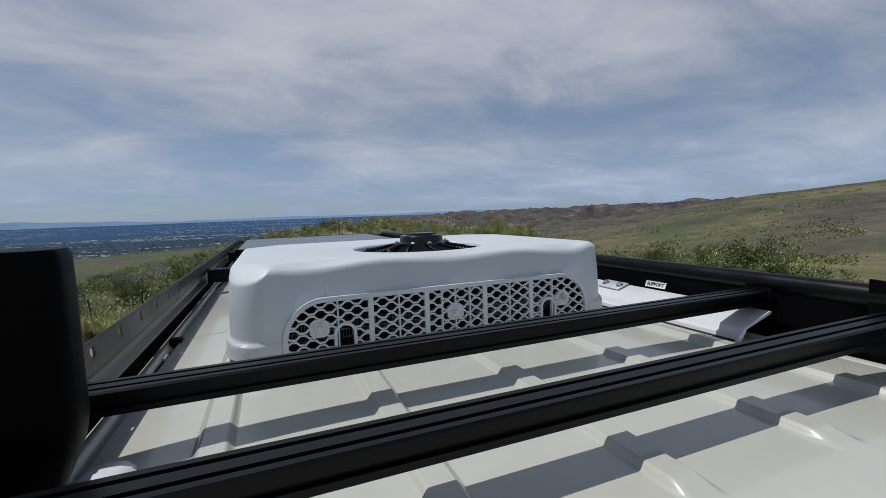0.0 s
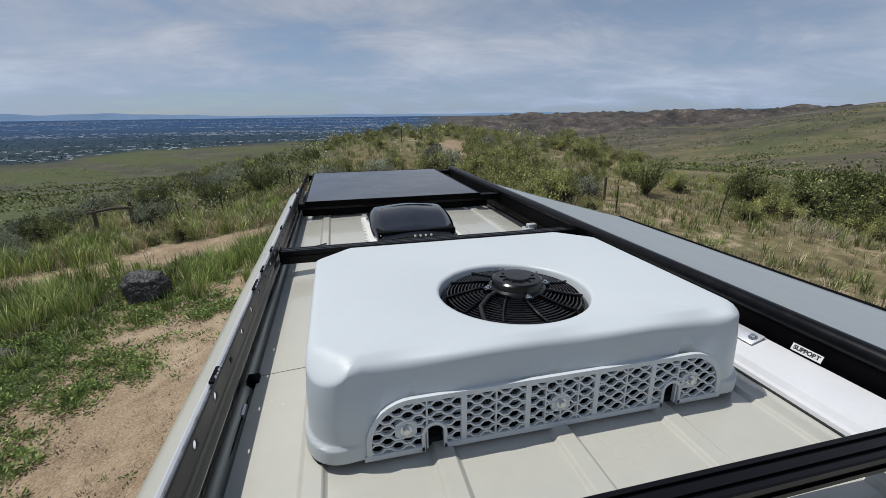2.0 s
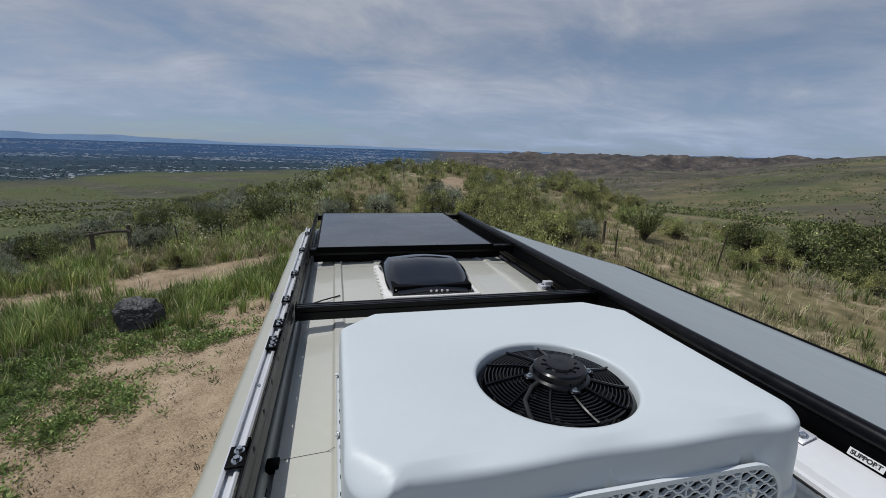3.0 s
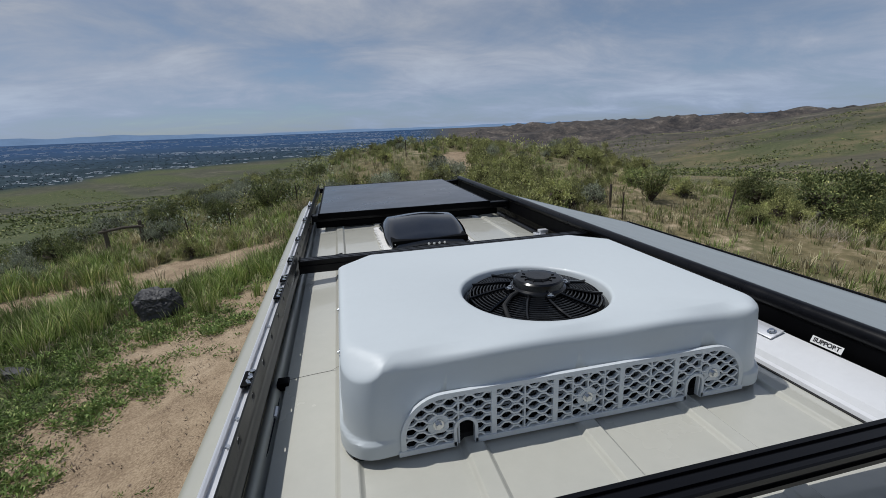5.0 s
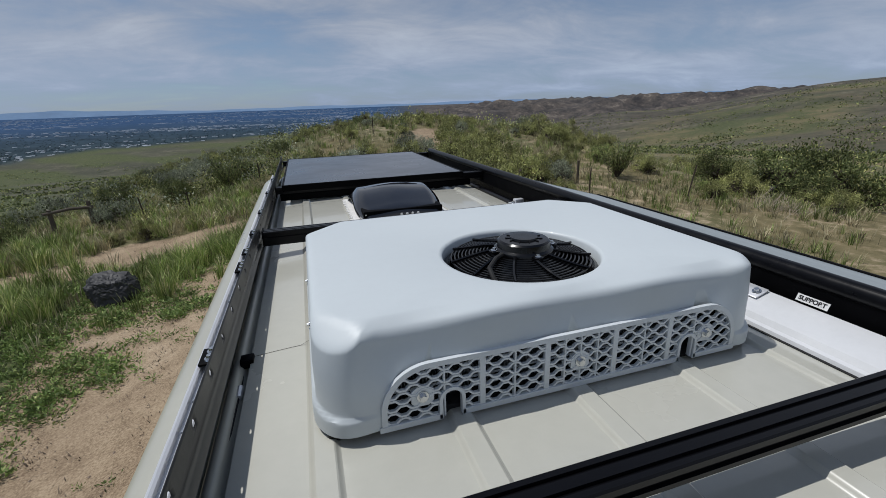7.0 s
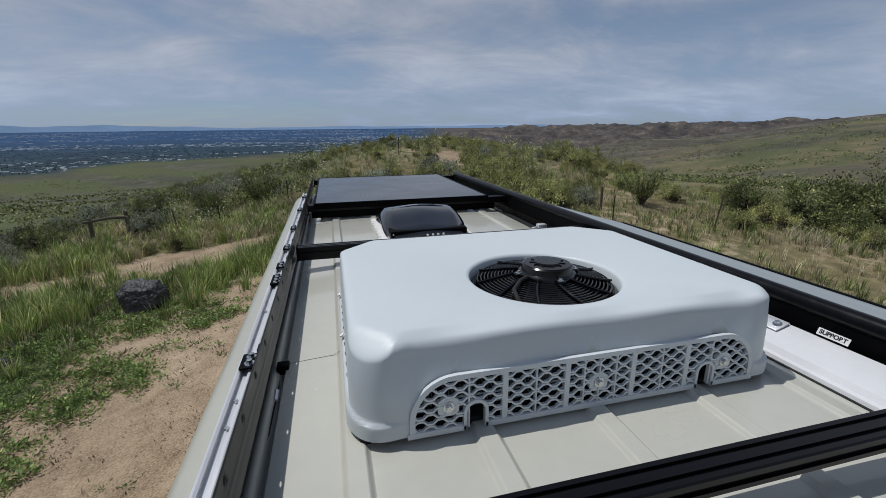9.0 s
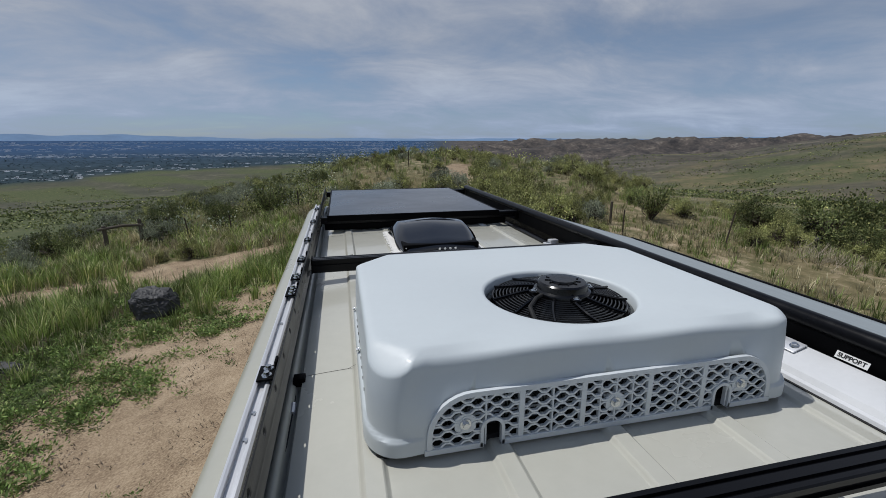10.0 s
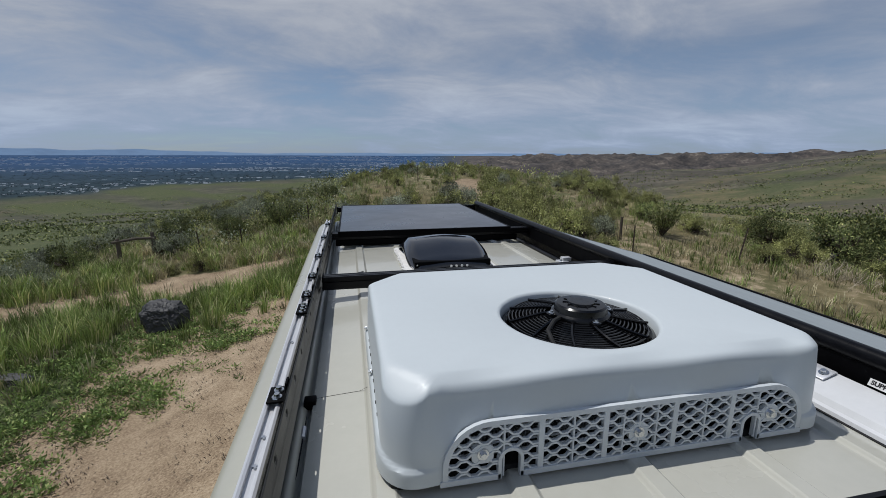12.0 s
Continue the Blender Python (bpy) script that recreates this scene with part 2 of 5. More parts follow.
STEEL = surface("zinc_steel", (0.62, 0.64, 0.66), 0.25, metal=1.0, vary=0.1, scale=40, grain=200)
FIN = surface("condenser_fins", (0.55, 0.56, 0.58), 0.5, metal=0.3, vary=0.3, scale=30, grain=300)
AWNING = surface("grey_awning_fabric", (0.315, 0.350, 0.365), 0.7, vary=0.10, scale=2.2, grain=34, stretch=(6, 0.10, 1), rough_vary=0.1, spec=0.3)
SOLAR = surface("solar_glass", (0.055, 0.058, 0.066), 0.32, coat=0.35, vary=0.1, scale=3, grain=60, spec=0.4)
CHANNEL = surface("dark_rail_channel", (0.035, 0.036, 0.037), 0.28, vary=0.2, scale=6, grain=90, stretch=(2, 0.3, 2))
SEALANT = surface("white_sealant", (0.74, 0.73, 0.70), 0.6, vary=0.1, scale=20, grain=90, bump=0.4)
LABEL = surface("white_label", (0.78, 0.78, 0.76), 0.5, vary=0.05, scale=20, grain=90)
INK = surface("black_ink", (0.015, 0.015, 0.015), 0.6, vary=0.1)
TINTED = surface("dark_window_glass", (0.02, 0.022, 0.025), 0.08, coat=0.5, vary=0.05)
ROCK = surface("dark_basalt", (0.036, 0.036, 0.038), 0.6, vary=0.35, scale=6, grain=28, bump=1.0, spread=0.2)
WOOD = surface("weathered_wood", (0.105, 0.085, 0.064), 0.85, vary=0.3, scale=9, grain=60, bump=0.8, stretch=(3, 3, 0.4))
POST = surface("rusty_steel_post", (0.07, 0.05, 0.04), 0.75, vary=0.3, scale=12, grain=80)
BARK = surface("shrub_bark", (0.085, 0.066, 0.05), 0.9, vary=0.3, scale=12, grain=70)
# the blue of distance haze, put into the range's base colour
HAZED_RANGE = surface("hazed_far_range", (0.17, 0.255, 0.385), 0.95, vary=0.08, scale=0.004, grain=0.02, spec=0.0)
SAGE = leaf_material("sage_leaf", (0.29, 0.315, 0.225), (0.42, 0.42, 0.30), 0.2)
GREEN = leaf_material("bitterbrush_leaf", (0.30, 0.315, 0.12), (0.47, 0.45, 0.21), 0.25)
DARK = leaf_material("juniper_leaf", (0.14, 0.17, 0.062), (0.38, 0.37, 0.14), 0.22)
GRASS = leaf_material("green_grass", (0.25, 0.32, 0.098), (0.62, 0.56, 0.31), 0.28)
DRY = leaf_material("dry_grass", (0.37, 0.33, 0.20), (0.56, 0.49, 0.33), 0.45)
WEED = leaf_material("low_weed", (0.21, 0.30, 0.09), (0.42, 0.46, 0.17), 0.25)
# bluish green: distance haze put into the leaf colour
HAZED_TREE = leaf_material("hazed_valley_trees", (0.028, 0.050, 0.057), (0.060, 0.085, 0.095), 0.3)
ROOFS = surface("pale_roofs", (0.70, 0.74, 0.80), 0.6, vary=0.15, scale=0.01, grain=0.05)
SOIL = ground_material()


# ---- building helpers ----
def part(name, bm, material, parent=None, label="", smooth=35.0):
    me = bpy.data.meshes.new(name)
    bmesh.ops.recalc_face_normals(bm, faces=bm.faces)
    bm.to_mesh(me)
    bm.free()
    me.materials.append(material)
    if smooth:
        for p in me.polygons:
            p.use_smooth = True
        me.set_sharp_from_angle(angle=radians(smooth))
    ob = new(name, me)
    if parent is not None:
        ob.parent = parent
        ob.matrix_parent_inverse = parent.matrix_basis.inverted()
    if label:
        tagged(ob, label)
    return ob


def share(name, src, m, parent=None):
    """Another object on the same mesh, at the pose m in the world."""
    ob = new(name, src.data)
    if parent is not None:
        ob.parent = parent
        ob.matrix_parent_inverse = parent.matrix_basis.inverted()
    ob.matrix_basis = m
    return ob


def thing(name, place, label, category, group="", kind=""):
    ob = new(name)
    ob.matrix_basis = Matrix.Translation(place)
    ob.empty_display_size = 0.1
    return tagged(ob, label, category, group, kind)


def box(bm, x0, x1, y0, y1, z0, z1, bevel=0.0, segs=2):
    g = bmesh.ops.create_cube(bm, size=1.0)
    vs = g["verts"]
    for v in vs:
        v.co = Vector(((x0 + x1) / 2 + v.co.x * (x1 - x0), (y0 + y1) / 2 + v.co.y * (y1 - y0), (z0 + z1) / 2 + v.co.z * (z1 - z0)))
    if bevel:
        es = list({e for v in vs for e in v.link_edges})
        bmesh.ops.bevel(bm, geom=es, offset=bevel, segments=segs, affect="EDGES", profile=0.5)
    return bm


def extrude(bm, outline, a, b, axis="y"):
    """A closed outline swept straight from a to b along an axis. Outline: (x, z) along y, (y, z) along x."""
    def at(p, d):
        return (p[0], d, p[1]) if axis == "y" else (d, p[0], p[1])
    lo = [bm.verts.new(at(p, a)) for p in outline]
    hi = [bm.verts.new(at(p, b)) for p in outline]
    n = len(outline)
    for i in range(n):
        bm.faces.new((lo[i], lo[(i + 1) % n], hi[(i + 1) % n], hi[i]))
    bm.faces.new(lo[::-1])
    bm.faces.new(hi)
    return bm


def tube(bm, pts, radius, sides=6, taper=None):
    rings = []
    n = len(pts)
    for i, p in enumerate(pts):
        p = Vector(p)
        d = (Vector(pts[min(i + 1, n - 1)]) - Vector(pts[max(i - 1, 0)])).normalized()
        u = d.orthogonal().normalized() if not rings else (u - d * u.dot(d)).normalized()
        v = d.cross(u)
        r = radius if taper is None else radius + (taper - radius) * i / (n - 1)
        rings.append([bm.verts.new(p + (u * math.cos(k * math.tau / sides) + v * math.sin(k * math.tau / sides)) * r) for k in range(sides)])
    for a, b in zip(rings, rings[1:]):
        for k in range(sides):
            bm.faces.new((a[k], a[(k + 1) % sides], b[(k + 1) % sides], b[k]))
    bm.faces.new(rings[0][::-1])
    bm.faces.new(rings[-1])
    return bm


def lathe(bm, profile, centre, sides=32, cap=True):
    """Turns (radius, z) points round the upright through centre."""
    cx, cy, cz = centre
    rings = [[bm.verts.new((cx + r * math.cos(k * math.tau / sides), cy + r * math.sin(k * math.tau / sides), cz + z)) for k in range(sides)] for r, z in profile]
    for a, b in zip(rings, rings[1:]):
        for k in range(sides):
            bm.faces.new((a[k], a[(k + 1) % sides], b[(k + 1) % sides], b[k]))
    if cap:
        bm.faces.new(rings[0][::-1])
        bm.faces.new(rings[-1])
    return bm


def bolt(bm, centre, r=0.007, h=0.006, normal=(0, 0, 1)):
    """A hexagon head on a washer."""
    q = Vector(normal).to_track_quat("Z", "Y").to_matrix().to_4x4()
    m = Matrix.Translation(centre) @ q
    for rad, z0, z1, n in ((r * 1.7, 0, h * 0.3, 14), (r, h * 0.3, h * 1.2, 6)):
        g = bmesh.ops.create_cone(bm, cap_ends=True, segments=n, radius1=rad, radius2=rad * 0.93, depth=z1 - z0)
        for v in g["verts"]:
            v.co = m @ (v.co + Vector((0, 0, (z0 + z1) / 2)))
    return bm


def smooth01(v):
    v = min(1.0, max(0.0, v))
    return v * v * (3 - 2 * v)


# ---- the lie of the land ----
def wave(x, y, s, k=0.0):
    """A soft, aperiodic-looking swell between -1 and 1 at about s metres."""
    a, b = x / s, y / s
    return (math.sin(a * 2.1 + 1.3 * math.sin(b * 1.7 + k) + k) + math.sin(b * 2.7 + 1.1 * math.sin(a * 1.3 - k) + 2 * k) + math.sin((a + b) * 1.9 + 3 * k)) / 3


def smax(a, b, k):
    h = max(0.0, k - abs(a - b)) / k
    return max(a, b) + h * h * k * 0.25


def ground_z(x, y):
    r = math.hypot(x, y)
    az = math.degrees(math.atan2(x, y))
    near = -0.55 * smooth01((-x - 1.2) / 3.5) - 0.45 * smooth01((x - 2.5) / 7) - 0.10 * max(0.0, r - 20) - 0.25 * min(26.0, max(0.0, -x - 10))
    near += 3.5 * math.exp(-((x - 8.0) ** 2 / 250 + (y - 31) ** 2 / 210))
    near -= 0.9 * smooth01((x - 12) / 14) * smooth01((60 - y) / 30)
    near += 0.06 * wave(x, y, 3.0) * smooth01((r - 3) / 5) + 0.25 * wave(x, y, 14.0, 1.0) * smooth01((r - 12) / 20) + 2.0 * wave(x, y, 70.0, 2.0) * smooth01((r - 60) / 150)
    right = -55 + 0.130 * x - 0.0534 * y - 0.10 * max(0.0, r - 820) + 6.0 * wave(x, y, 130.0, 0.5) + 1.5 * wave(x, y, 45.0, 1.5) - 7.5 * min(1.0, r / 820) * math.exp(-((az - 47) / 6) ** 2)
    plain = -75.0 + 0.0150 * max(0.0, r - 800) + 1.2 * wave(x, y, 300.0)
    z = smax(smax(near, right, 6.0), plain, 5.0)
    if r > 900 and 8 < az < 75:
        fold = abs(wave(x, y, 240.0, 0.3)) * 0.7 + abs(wave(x, y, 95.0, 1.7)) * 0.45 + abs(wave(x, y, 40.0, 0.7)) * 0.2
        window = smooth01((az - 10) / 12) * smooth01((75 - az) / 10) * smooth01((r - 1100) / 500) * smooth01((3400 - r) / 900)
        z = max(z, -75 + window * (88 - 62 * fold + 0.35 * (az - 30)))
        # a lone cone on the skyline
        z = max(z, 32 - 0.32 * math.hypot(math.hypot(x - 1576, y - 1231), 22))
    return z


def near_line(x, y, pts):
    best = 1e9
    for (ax, ay), (bx, by) in zip(pts, pts[1:]):
        dx, dy = bx - ax, by - ay
        t = min(1.0, max(0.0, ((x - ax) * dx + (y - ay) * dy) / (dx * dx + dy * dy)))
        best = min(best, math.hypot(x - ax - t * dx, y - ay - t * dy))
    return best


TRAIL = [(-14, 10.0), (-8.5, 11.0), (-7.5, 11.3), (-6.5, 11.9), (-5.3, 12.7), (-3.9, 12.8), (-2.6, 12.2), (-1.2, 11.8)]
TRAIL_FAR = [(13.5, 18.5), (17, 25), (20, 33), (34, 44)]
BARE = [(4.8, 19.0), (5.4, 21.5), (6.0, 23)]


def sand_at(x, y):
    r = math.hypot(x, y)
    trail = 1 - smooth01((near_line(x, y, TRAIL) - 0.55) / 0.7)
    trail2 = 1 - smooth01((near_line(x, y, TRAIL_FAR) - 0.5) / 0.8)
    bare = 1 - smooth01((near_line(x, y, BARE) - 0.3) / 0.9)
    pad = smooth01((5.9 + 0.5 * wave(x, y, 2.0, 1.0) - abs(x + 0.7) - 0.16 * max(0.0, y - 3)) / 1.2) * smooth01((11.0 - y) / 2.5)
    side = 0.52 * smooth01((x - 2.0) / 2) * smooth01((15 - r) / 5)
    patchy = (0.30 if x > 0 else 0.16) * smooth01((40 - r) / 15)
    return max(trail, trail2 * 0.9, bare, pad, side, patchy)


def lush_at(x, y):
    r = math.hypot(x, y)
    v = 0.45 if x > 0 else 0.68
    v += 0.4 * smooth01((-x - 1.5) / 3) * smooth01((16 - r) / 6)
    if r > 80:
        v = 0.52 + 0.25 * wave(x, y, 120.0, 0.7) + 0.5 * smooth01(-x / 60)
    return v


def brown_at(x, y):
    az = math.degrees(math.atan2(x, y))
    r = math.hypot(x, y)
    hills = smooth01((az - 4) / 12) * smooth01((r - 780) / 420)
    return max(hills, 0.14 * smooth01((r - 70) / 80) * smooth01((az + 5) / 15), 0.6 * smooth01(0.45 + wave(x, y, 90.0, 1.3) + 0.6 * wave(x, y, 33.0, 0.4)), 0.8 * smooth01((az - 10) / 20) * smooth01((wave(x, y, 160.0, 2.2) - 0.05 + 0.4 * smooth01((r - 450) / 250)) / 0.5) * smooth01((r - 180) / 200))


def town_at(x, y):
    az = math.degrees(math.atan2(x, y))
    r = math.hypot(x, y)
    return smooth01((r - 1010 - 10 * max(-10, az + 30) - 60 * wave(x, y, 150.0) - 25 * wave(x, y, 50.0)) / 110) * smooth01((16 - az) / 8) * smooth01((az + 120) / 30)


# how much blue distance haze is mixed into the valley floor's colour
def haze_at(x, y):
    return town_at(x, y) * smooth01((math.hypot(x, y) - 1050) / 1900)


def build_ground():
    """One sheet, fine near the van and coarser outwards, reaching the horizon."""
    rings = [0.0]
    step = 0.22
    while rings[-1] < 4900:
        if rings[-1] > 24:
            step = max(0.22, rings[-1] * 0.022)
        rings.append(rings[-1] + step)
    # closer spokes on the side of the valley
    spokes = [radians(-50 + 122 * k / 340) for k in range(340)] + [radians(72 + 238 * k / 80) for k in range(80)]
    sides = len(spokes)
    verts, faces, sand, lush, brown, town, far = [(0.0, 0.0, ground_z(0, 0))], [], [1.0], [0.3], [0.0], [0.0], [0.0]
    for i, r in enumerate(rings[1:]):
        for k in range(sides):
            a = spokes[k]
            x, y = r * math.sin(a), r * math.cos(a)
            verts.append((x, y, ground_z(x, y)))
            sand.append(sand_at(x, y) if r < 60 else 0.16)
            lush.append(lush_at(x, y))
            brown.append(brown_at(x, y) if r > 150 else 0.0)
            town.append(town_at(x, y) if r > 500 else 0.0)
            far.append(haze_at(x, y) if r > 900 else 0.0)
    for k in range(sides):
        faces.append((0, 1 + (k + 1) % sides, 1 + k))
    for i in range(len(rings) - 2):
        b = 1 + i * sides
        for k in range(sides):
            faces.append((b + k, b + (k + 1) % sides, b + sides + (k + 1) % sides, b + sides + k))
    me = bpy.data.meshes.new("ground")
    me.from_pydata(verts, [], faces)
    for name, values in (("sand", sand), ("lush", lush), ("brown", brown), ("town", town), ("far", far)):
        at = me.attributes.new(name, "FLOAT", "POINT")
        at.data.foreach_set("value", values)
    for p in me.polygons:
        p.use_smooth = True
    me.materials.append(SOIL)
    me.update()
    return tagged(new("ground", me), "sandy foothill ground with dry grass and green cover", "ground", kind="structure")


build_ground()


def build_far_range():
    """The range beyond the valley, haze blue in its own colour: a long low ridge, closing the horizon all round."""
    bm = bmesh.new()
    n = 720
    foot, top, back = [], [], []
    for k in range(n):
        a = k * math.tau / n - math.pi
        deg = math.degrees(a)
        h = 44 + 7 * math.sin(a * 17 + 1) + 4 * math.sin(a * 43) + 2.5 * math.sin(a * 97 + 2)
        h *= 0.55 + 0.75 * smooth01((-8 - deg) / 25) + 0.85 * smooth01((deg - 38) / 22)
        for row, r, z in ((foot, 4550, -45), (top, 4750, -18 + h), (back, 4890, -60)):
            row.append(bm.verts.new((r * math.sin(a), r * math.cos(a), z)))
    for k in range(n):
        j = (k + 1) % n
        bm.faces.new((foot[k], foot[j], top[j], top[k]))
        bm.faces.new((top[k], top[j], back[j], back[k]))
    return tagged(part("far_mountains", bm, HAZED_RANGE), "distant mountain range, blue with painted haze, along the valley's horizon", "mountains", kind="structure")


build_far_range()

# ---- the van ----
ROOF = 2.83
REAR, NOSE = -0.98, 4.75
van = thing("camper_van", (0, 1.8, 0.0), "beige camper van with a ribbed steel roof and black roof rack", "van")
RIBS = (-0.528, -0.264, 0.0, 0.266, 0.528)


def brow(y):
    """How far the roof has fallen towards the windscreen."""
    return 0.30 * (max(0.0, y - 3.45) / 1.3) ** 2


def roof_height(x, y):
    z = ROOF - 0.016 * (abs(x) / 0.68) ** 4
    for c in RIBS:
        d = abs(x - c)
        run = smooth01((y + 0.72) / 0.05) * smooth01((4.1 - y) / 0.06)
        z += 0.0105 * run * smooth01((0.029 - d) / 0.012)
    if y < -0.74:
        z -= 0.16 * smooth01((-0.74 - y) / 0.28) ** 2
    return z - brow(y)


def build_roof():
    xs = sorted({round(-0.692 + i * 1.384 / 60, 4) for i in range(61)} | {round(c + d, 4) for c in RIBS for d in (-.032, -.029, -.026, -.023, -.020, -.017, -.012, 0, .012, .017, .020, .023, .026, .029, .032)})
    ys = sorted({round(REAR + i * 0.03, 4) for i in range(10)} | {round(-0.74 + i * 0.008, 4) for i in range(10)} | {round(-0.6 + i * 0.1, 4) for i in range(55)} | {0.397, 0.401, 0.405, 0.409, 0.413, 2.192, 2.196, 2.2, 2.204, 2.208, 4.03, 4.05, 4.07, 4.09, 4.11})
    bm = bmesh.new()
    g = [[bm.verts.new((x, y, roof_height(x, y))) for x in xs] for y in ys]
    for a, b in zip(g, g[1:]):
        for i in range(len(xs) - 1):
            bm.faces.new((a[i], a[i + 1], b[i + 1], b[i]))
    part("roof_panel", bm, PAINT, van, "glossy beige roof skin with pressed ribs", smooth=25)


build_roof()
for y in (0.402, 2.2):
    bm = bmesh.new()
    xs = [-0.688 + i * 0.02 for i in range(69)]
    row = [[bm.verts.new((x, yy, roof_height(x, yy) + 0.0005)) for x in xs] for yy in (y - 0.0009, y + 0.0009)]
    for i in range(len(xs) - 1):
        bm.faces.new((row[0][i], row[0][i + 1], row[1][i + 1], row[1][i]))
    part("roof_seam", bm, RUBBER, van)


def arc(cx, cz, r, a0, a1, n):
    return [(cx + r * math.cos(radians(a0 + (a1 - a0) * i / n)), cz + r * math.sin(radians(a0 + (a1 - a0) * i / n))) for i in range(n + 1)]


def side_outline(s):
    """Gutter, pressed bead, shoulder and side wall, from the roof's edge down; s is -1 or 1."""
    pts = [(0.692, ROOF - 0.017), (0.696, ROOF - 0.040), (0.702, ROOF - 0.043), (0.709, ROOF - 0.026), (0.716, ROOF - 0.0185), (0.724, ROOF - 0.0175),
           (0.732, ROOF - 0.021), (0.739, ROOF - 0.032), (0.744, ROOF - 0.046), (0.768, ROOF - 0.047), (0.775, ROOF - 0.038), (0.822, ROOF - 0.034)]
    pts += [(0.835 + 0.06 * math.sin(radians(a)), ROOF - 0.105 + 0.07 * math.cos(radians(a))) for a in range(0, 91, 15)]
    pts += [(0.93, 2.3), (0.96, 1.9), (0.985, 1.3), (0.985, 0.6), (0.95, 0.38), (0.60, 0.36)]
    return [(s * x, z) for x, z in pts]


for s in (-1, 1):
    pts = side_outline(s)
    bm = bmesh.new()
    rows = []
    for y in [REAR, 0.0, 1.2, 2.4] + [3.45 + 0.13 * i for i in range(11)]:
        fall = brow(y)
        rows.append([bm.verts.new((x - s * 0.35 * fall, y, z - (fall if z > 2.2 else 0.0))) for x, z in pts])
    for a, b in zip(rows, rows[1:]):
        for i in range(len(pts) - 1):
            bm.faces.new((a[i], a[i + 1], b[i + 1], b[i]))
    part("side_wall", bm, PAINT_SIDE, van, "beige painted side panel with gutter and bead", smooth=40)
    # bead ends: the pressed bead is closed by low saddles at the panel joint
    bm = bmesh.new()
    extrude(bm, [(s * 0.698, ROOF - 0.05), (s * 0.706, ROOF - 0.036), (s * 0.724, ROOF - 0.030), (s * 0.742, ROOF - 0.036), (s * 0.748, ROOF - 0.05)], 0.36, 0.44)
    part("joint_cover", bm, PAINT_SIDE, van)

bm = bmesh.new()
box(bm, -0.93, 0.93, REAR - 0.03, REAR, 0.36, ROOF - 0.17, 0.012)
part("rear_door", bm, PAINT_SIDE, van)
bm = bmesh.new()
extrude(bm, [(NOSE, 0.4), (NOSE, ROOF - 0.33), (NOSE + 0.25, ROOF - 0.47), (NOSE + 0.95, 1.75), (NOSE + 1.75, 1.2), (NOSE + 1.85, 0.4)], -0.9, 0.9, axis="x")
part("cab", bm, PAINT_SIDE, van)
for wx in (-0.86, 0.86):
    for wy in (0.0, 4.9):
        bm = bmesh.new()
        lathe(bm, [(0.20, -0.12), (0.33, -0.12), (0.37, -0.09), (0.37, 0.09), (0.33, 0.12), (0.20, 0.12)], (0, 0, 0), 28)
        bm.transform(Matrix.Translation((wx, wy, 0.37 + min(0.0, ground_z(wx, wy)))) @ Matrix.Rotation(radians(90), 4, "Y"))
        wheel = part("wheel", bm, RUBBER, van)
        bm = bmesh.new()
        lathe(bm, [(0.05, -0.125), (0.19, -0.125), (0.21, -0.10), (0.21, 0.10), (0.19, 0.125), (0.05, 0.125)], (0, 0, 0), 20)
        bm.transform(Matrix.Translation((wx, wy, 0.37 + min(0.0, ground_z(wx, wy)))) @ Matrix.Rotation(radians(90), 4, "Y"))
        part("rim", bm, ALU, wheel)

# ---- roof rack ----
rack = thing("roof_rack", (0, 1.8, ROOF), "black aluminium roof rack with slotted crossbars and holed side plates", "roof rack")
BAR_TOP = 2.93


def crossbar(y, x0=-0.71, x1=0.735):
    """A slotted extrusion, 57 mm wide, with two grooves above and one in each side."""
    w, h, t = 0.0285, (0.060 if y == 1.232 else 0.035 if y < 0 else 0.044), BAR_TOP
    o = [(-w, t - h), (-w, t - 0.026), (-w + 0.006, t - 0.025), (-w + 0.006, t - 0.015), (-w, t - 0.014), (-w, t - 0.003), (-w + 0.003, t),
         (-0.0165, t), (-0.0165, t - 0.006), (-0.0085, t - 0.006), (-0.0085, t), (0.0085, t), (0.0085, t - 0.006), (0.0165, t - 0.006), (0.0165, t),
         (w - 0.003, t), (w, t - 0.003), (w, t - 0.014), (w - 0.006, t - 0.015), (w - 0.006, t - 0.025), (w, t - 0.026), (w, t - h)]
    bm = bmesh.new()
    extrude(bm, [(y + a, b) for a, b in o], x0, x1, axis="x")
    bar = part("crossbar", bm, BLACK_BAR, rack, smooth=20)
    for x, s in ((x0, 1), (x1, -1)):
        bm = bmesh.new()
        box(bm, min(x, x + s * 0.006), max(x, x + s * 0.006), y - 0.036, y + 0.036, t - 0.062, t + 0.006, 0.002)
        part("end_bracket", bm, BLACK, bar)
    return bar


BARS = (-0.588, -0.293, 1.232, 2.33, 3.80)
for y in BARS:
    crossbar(y)


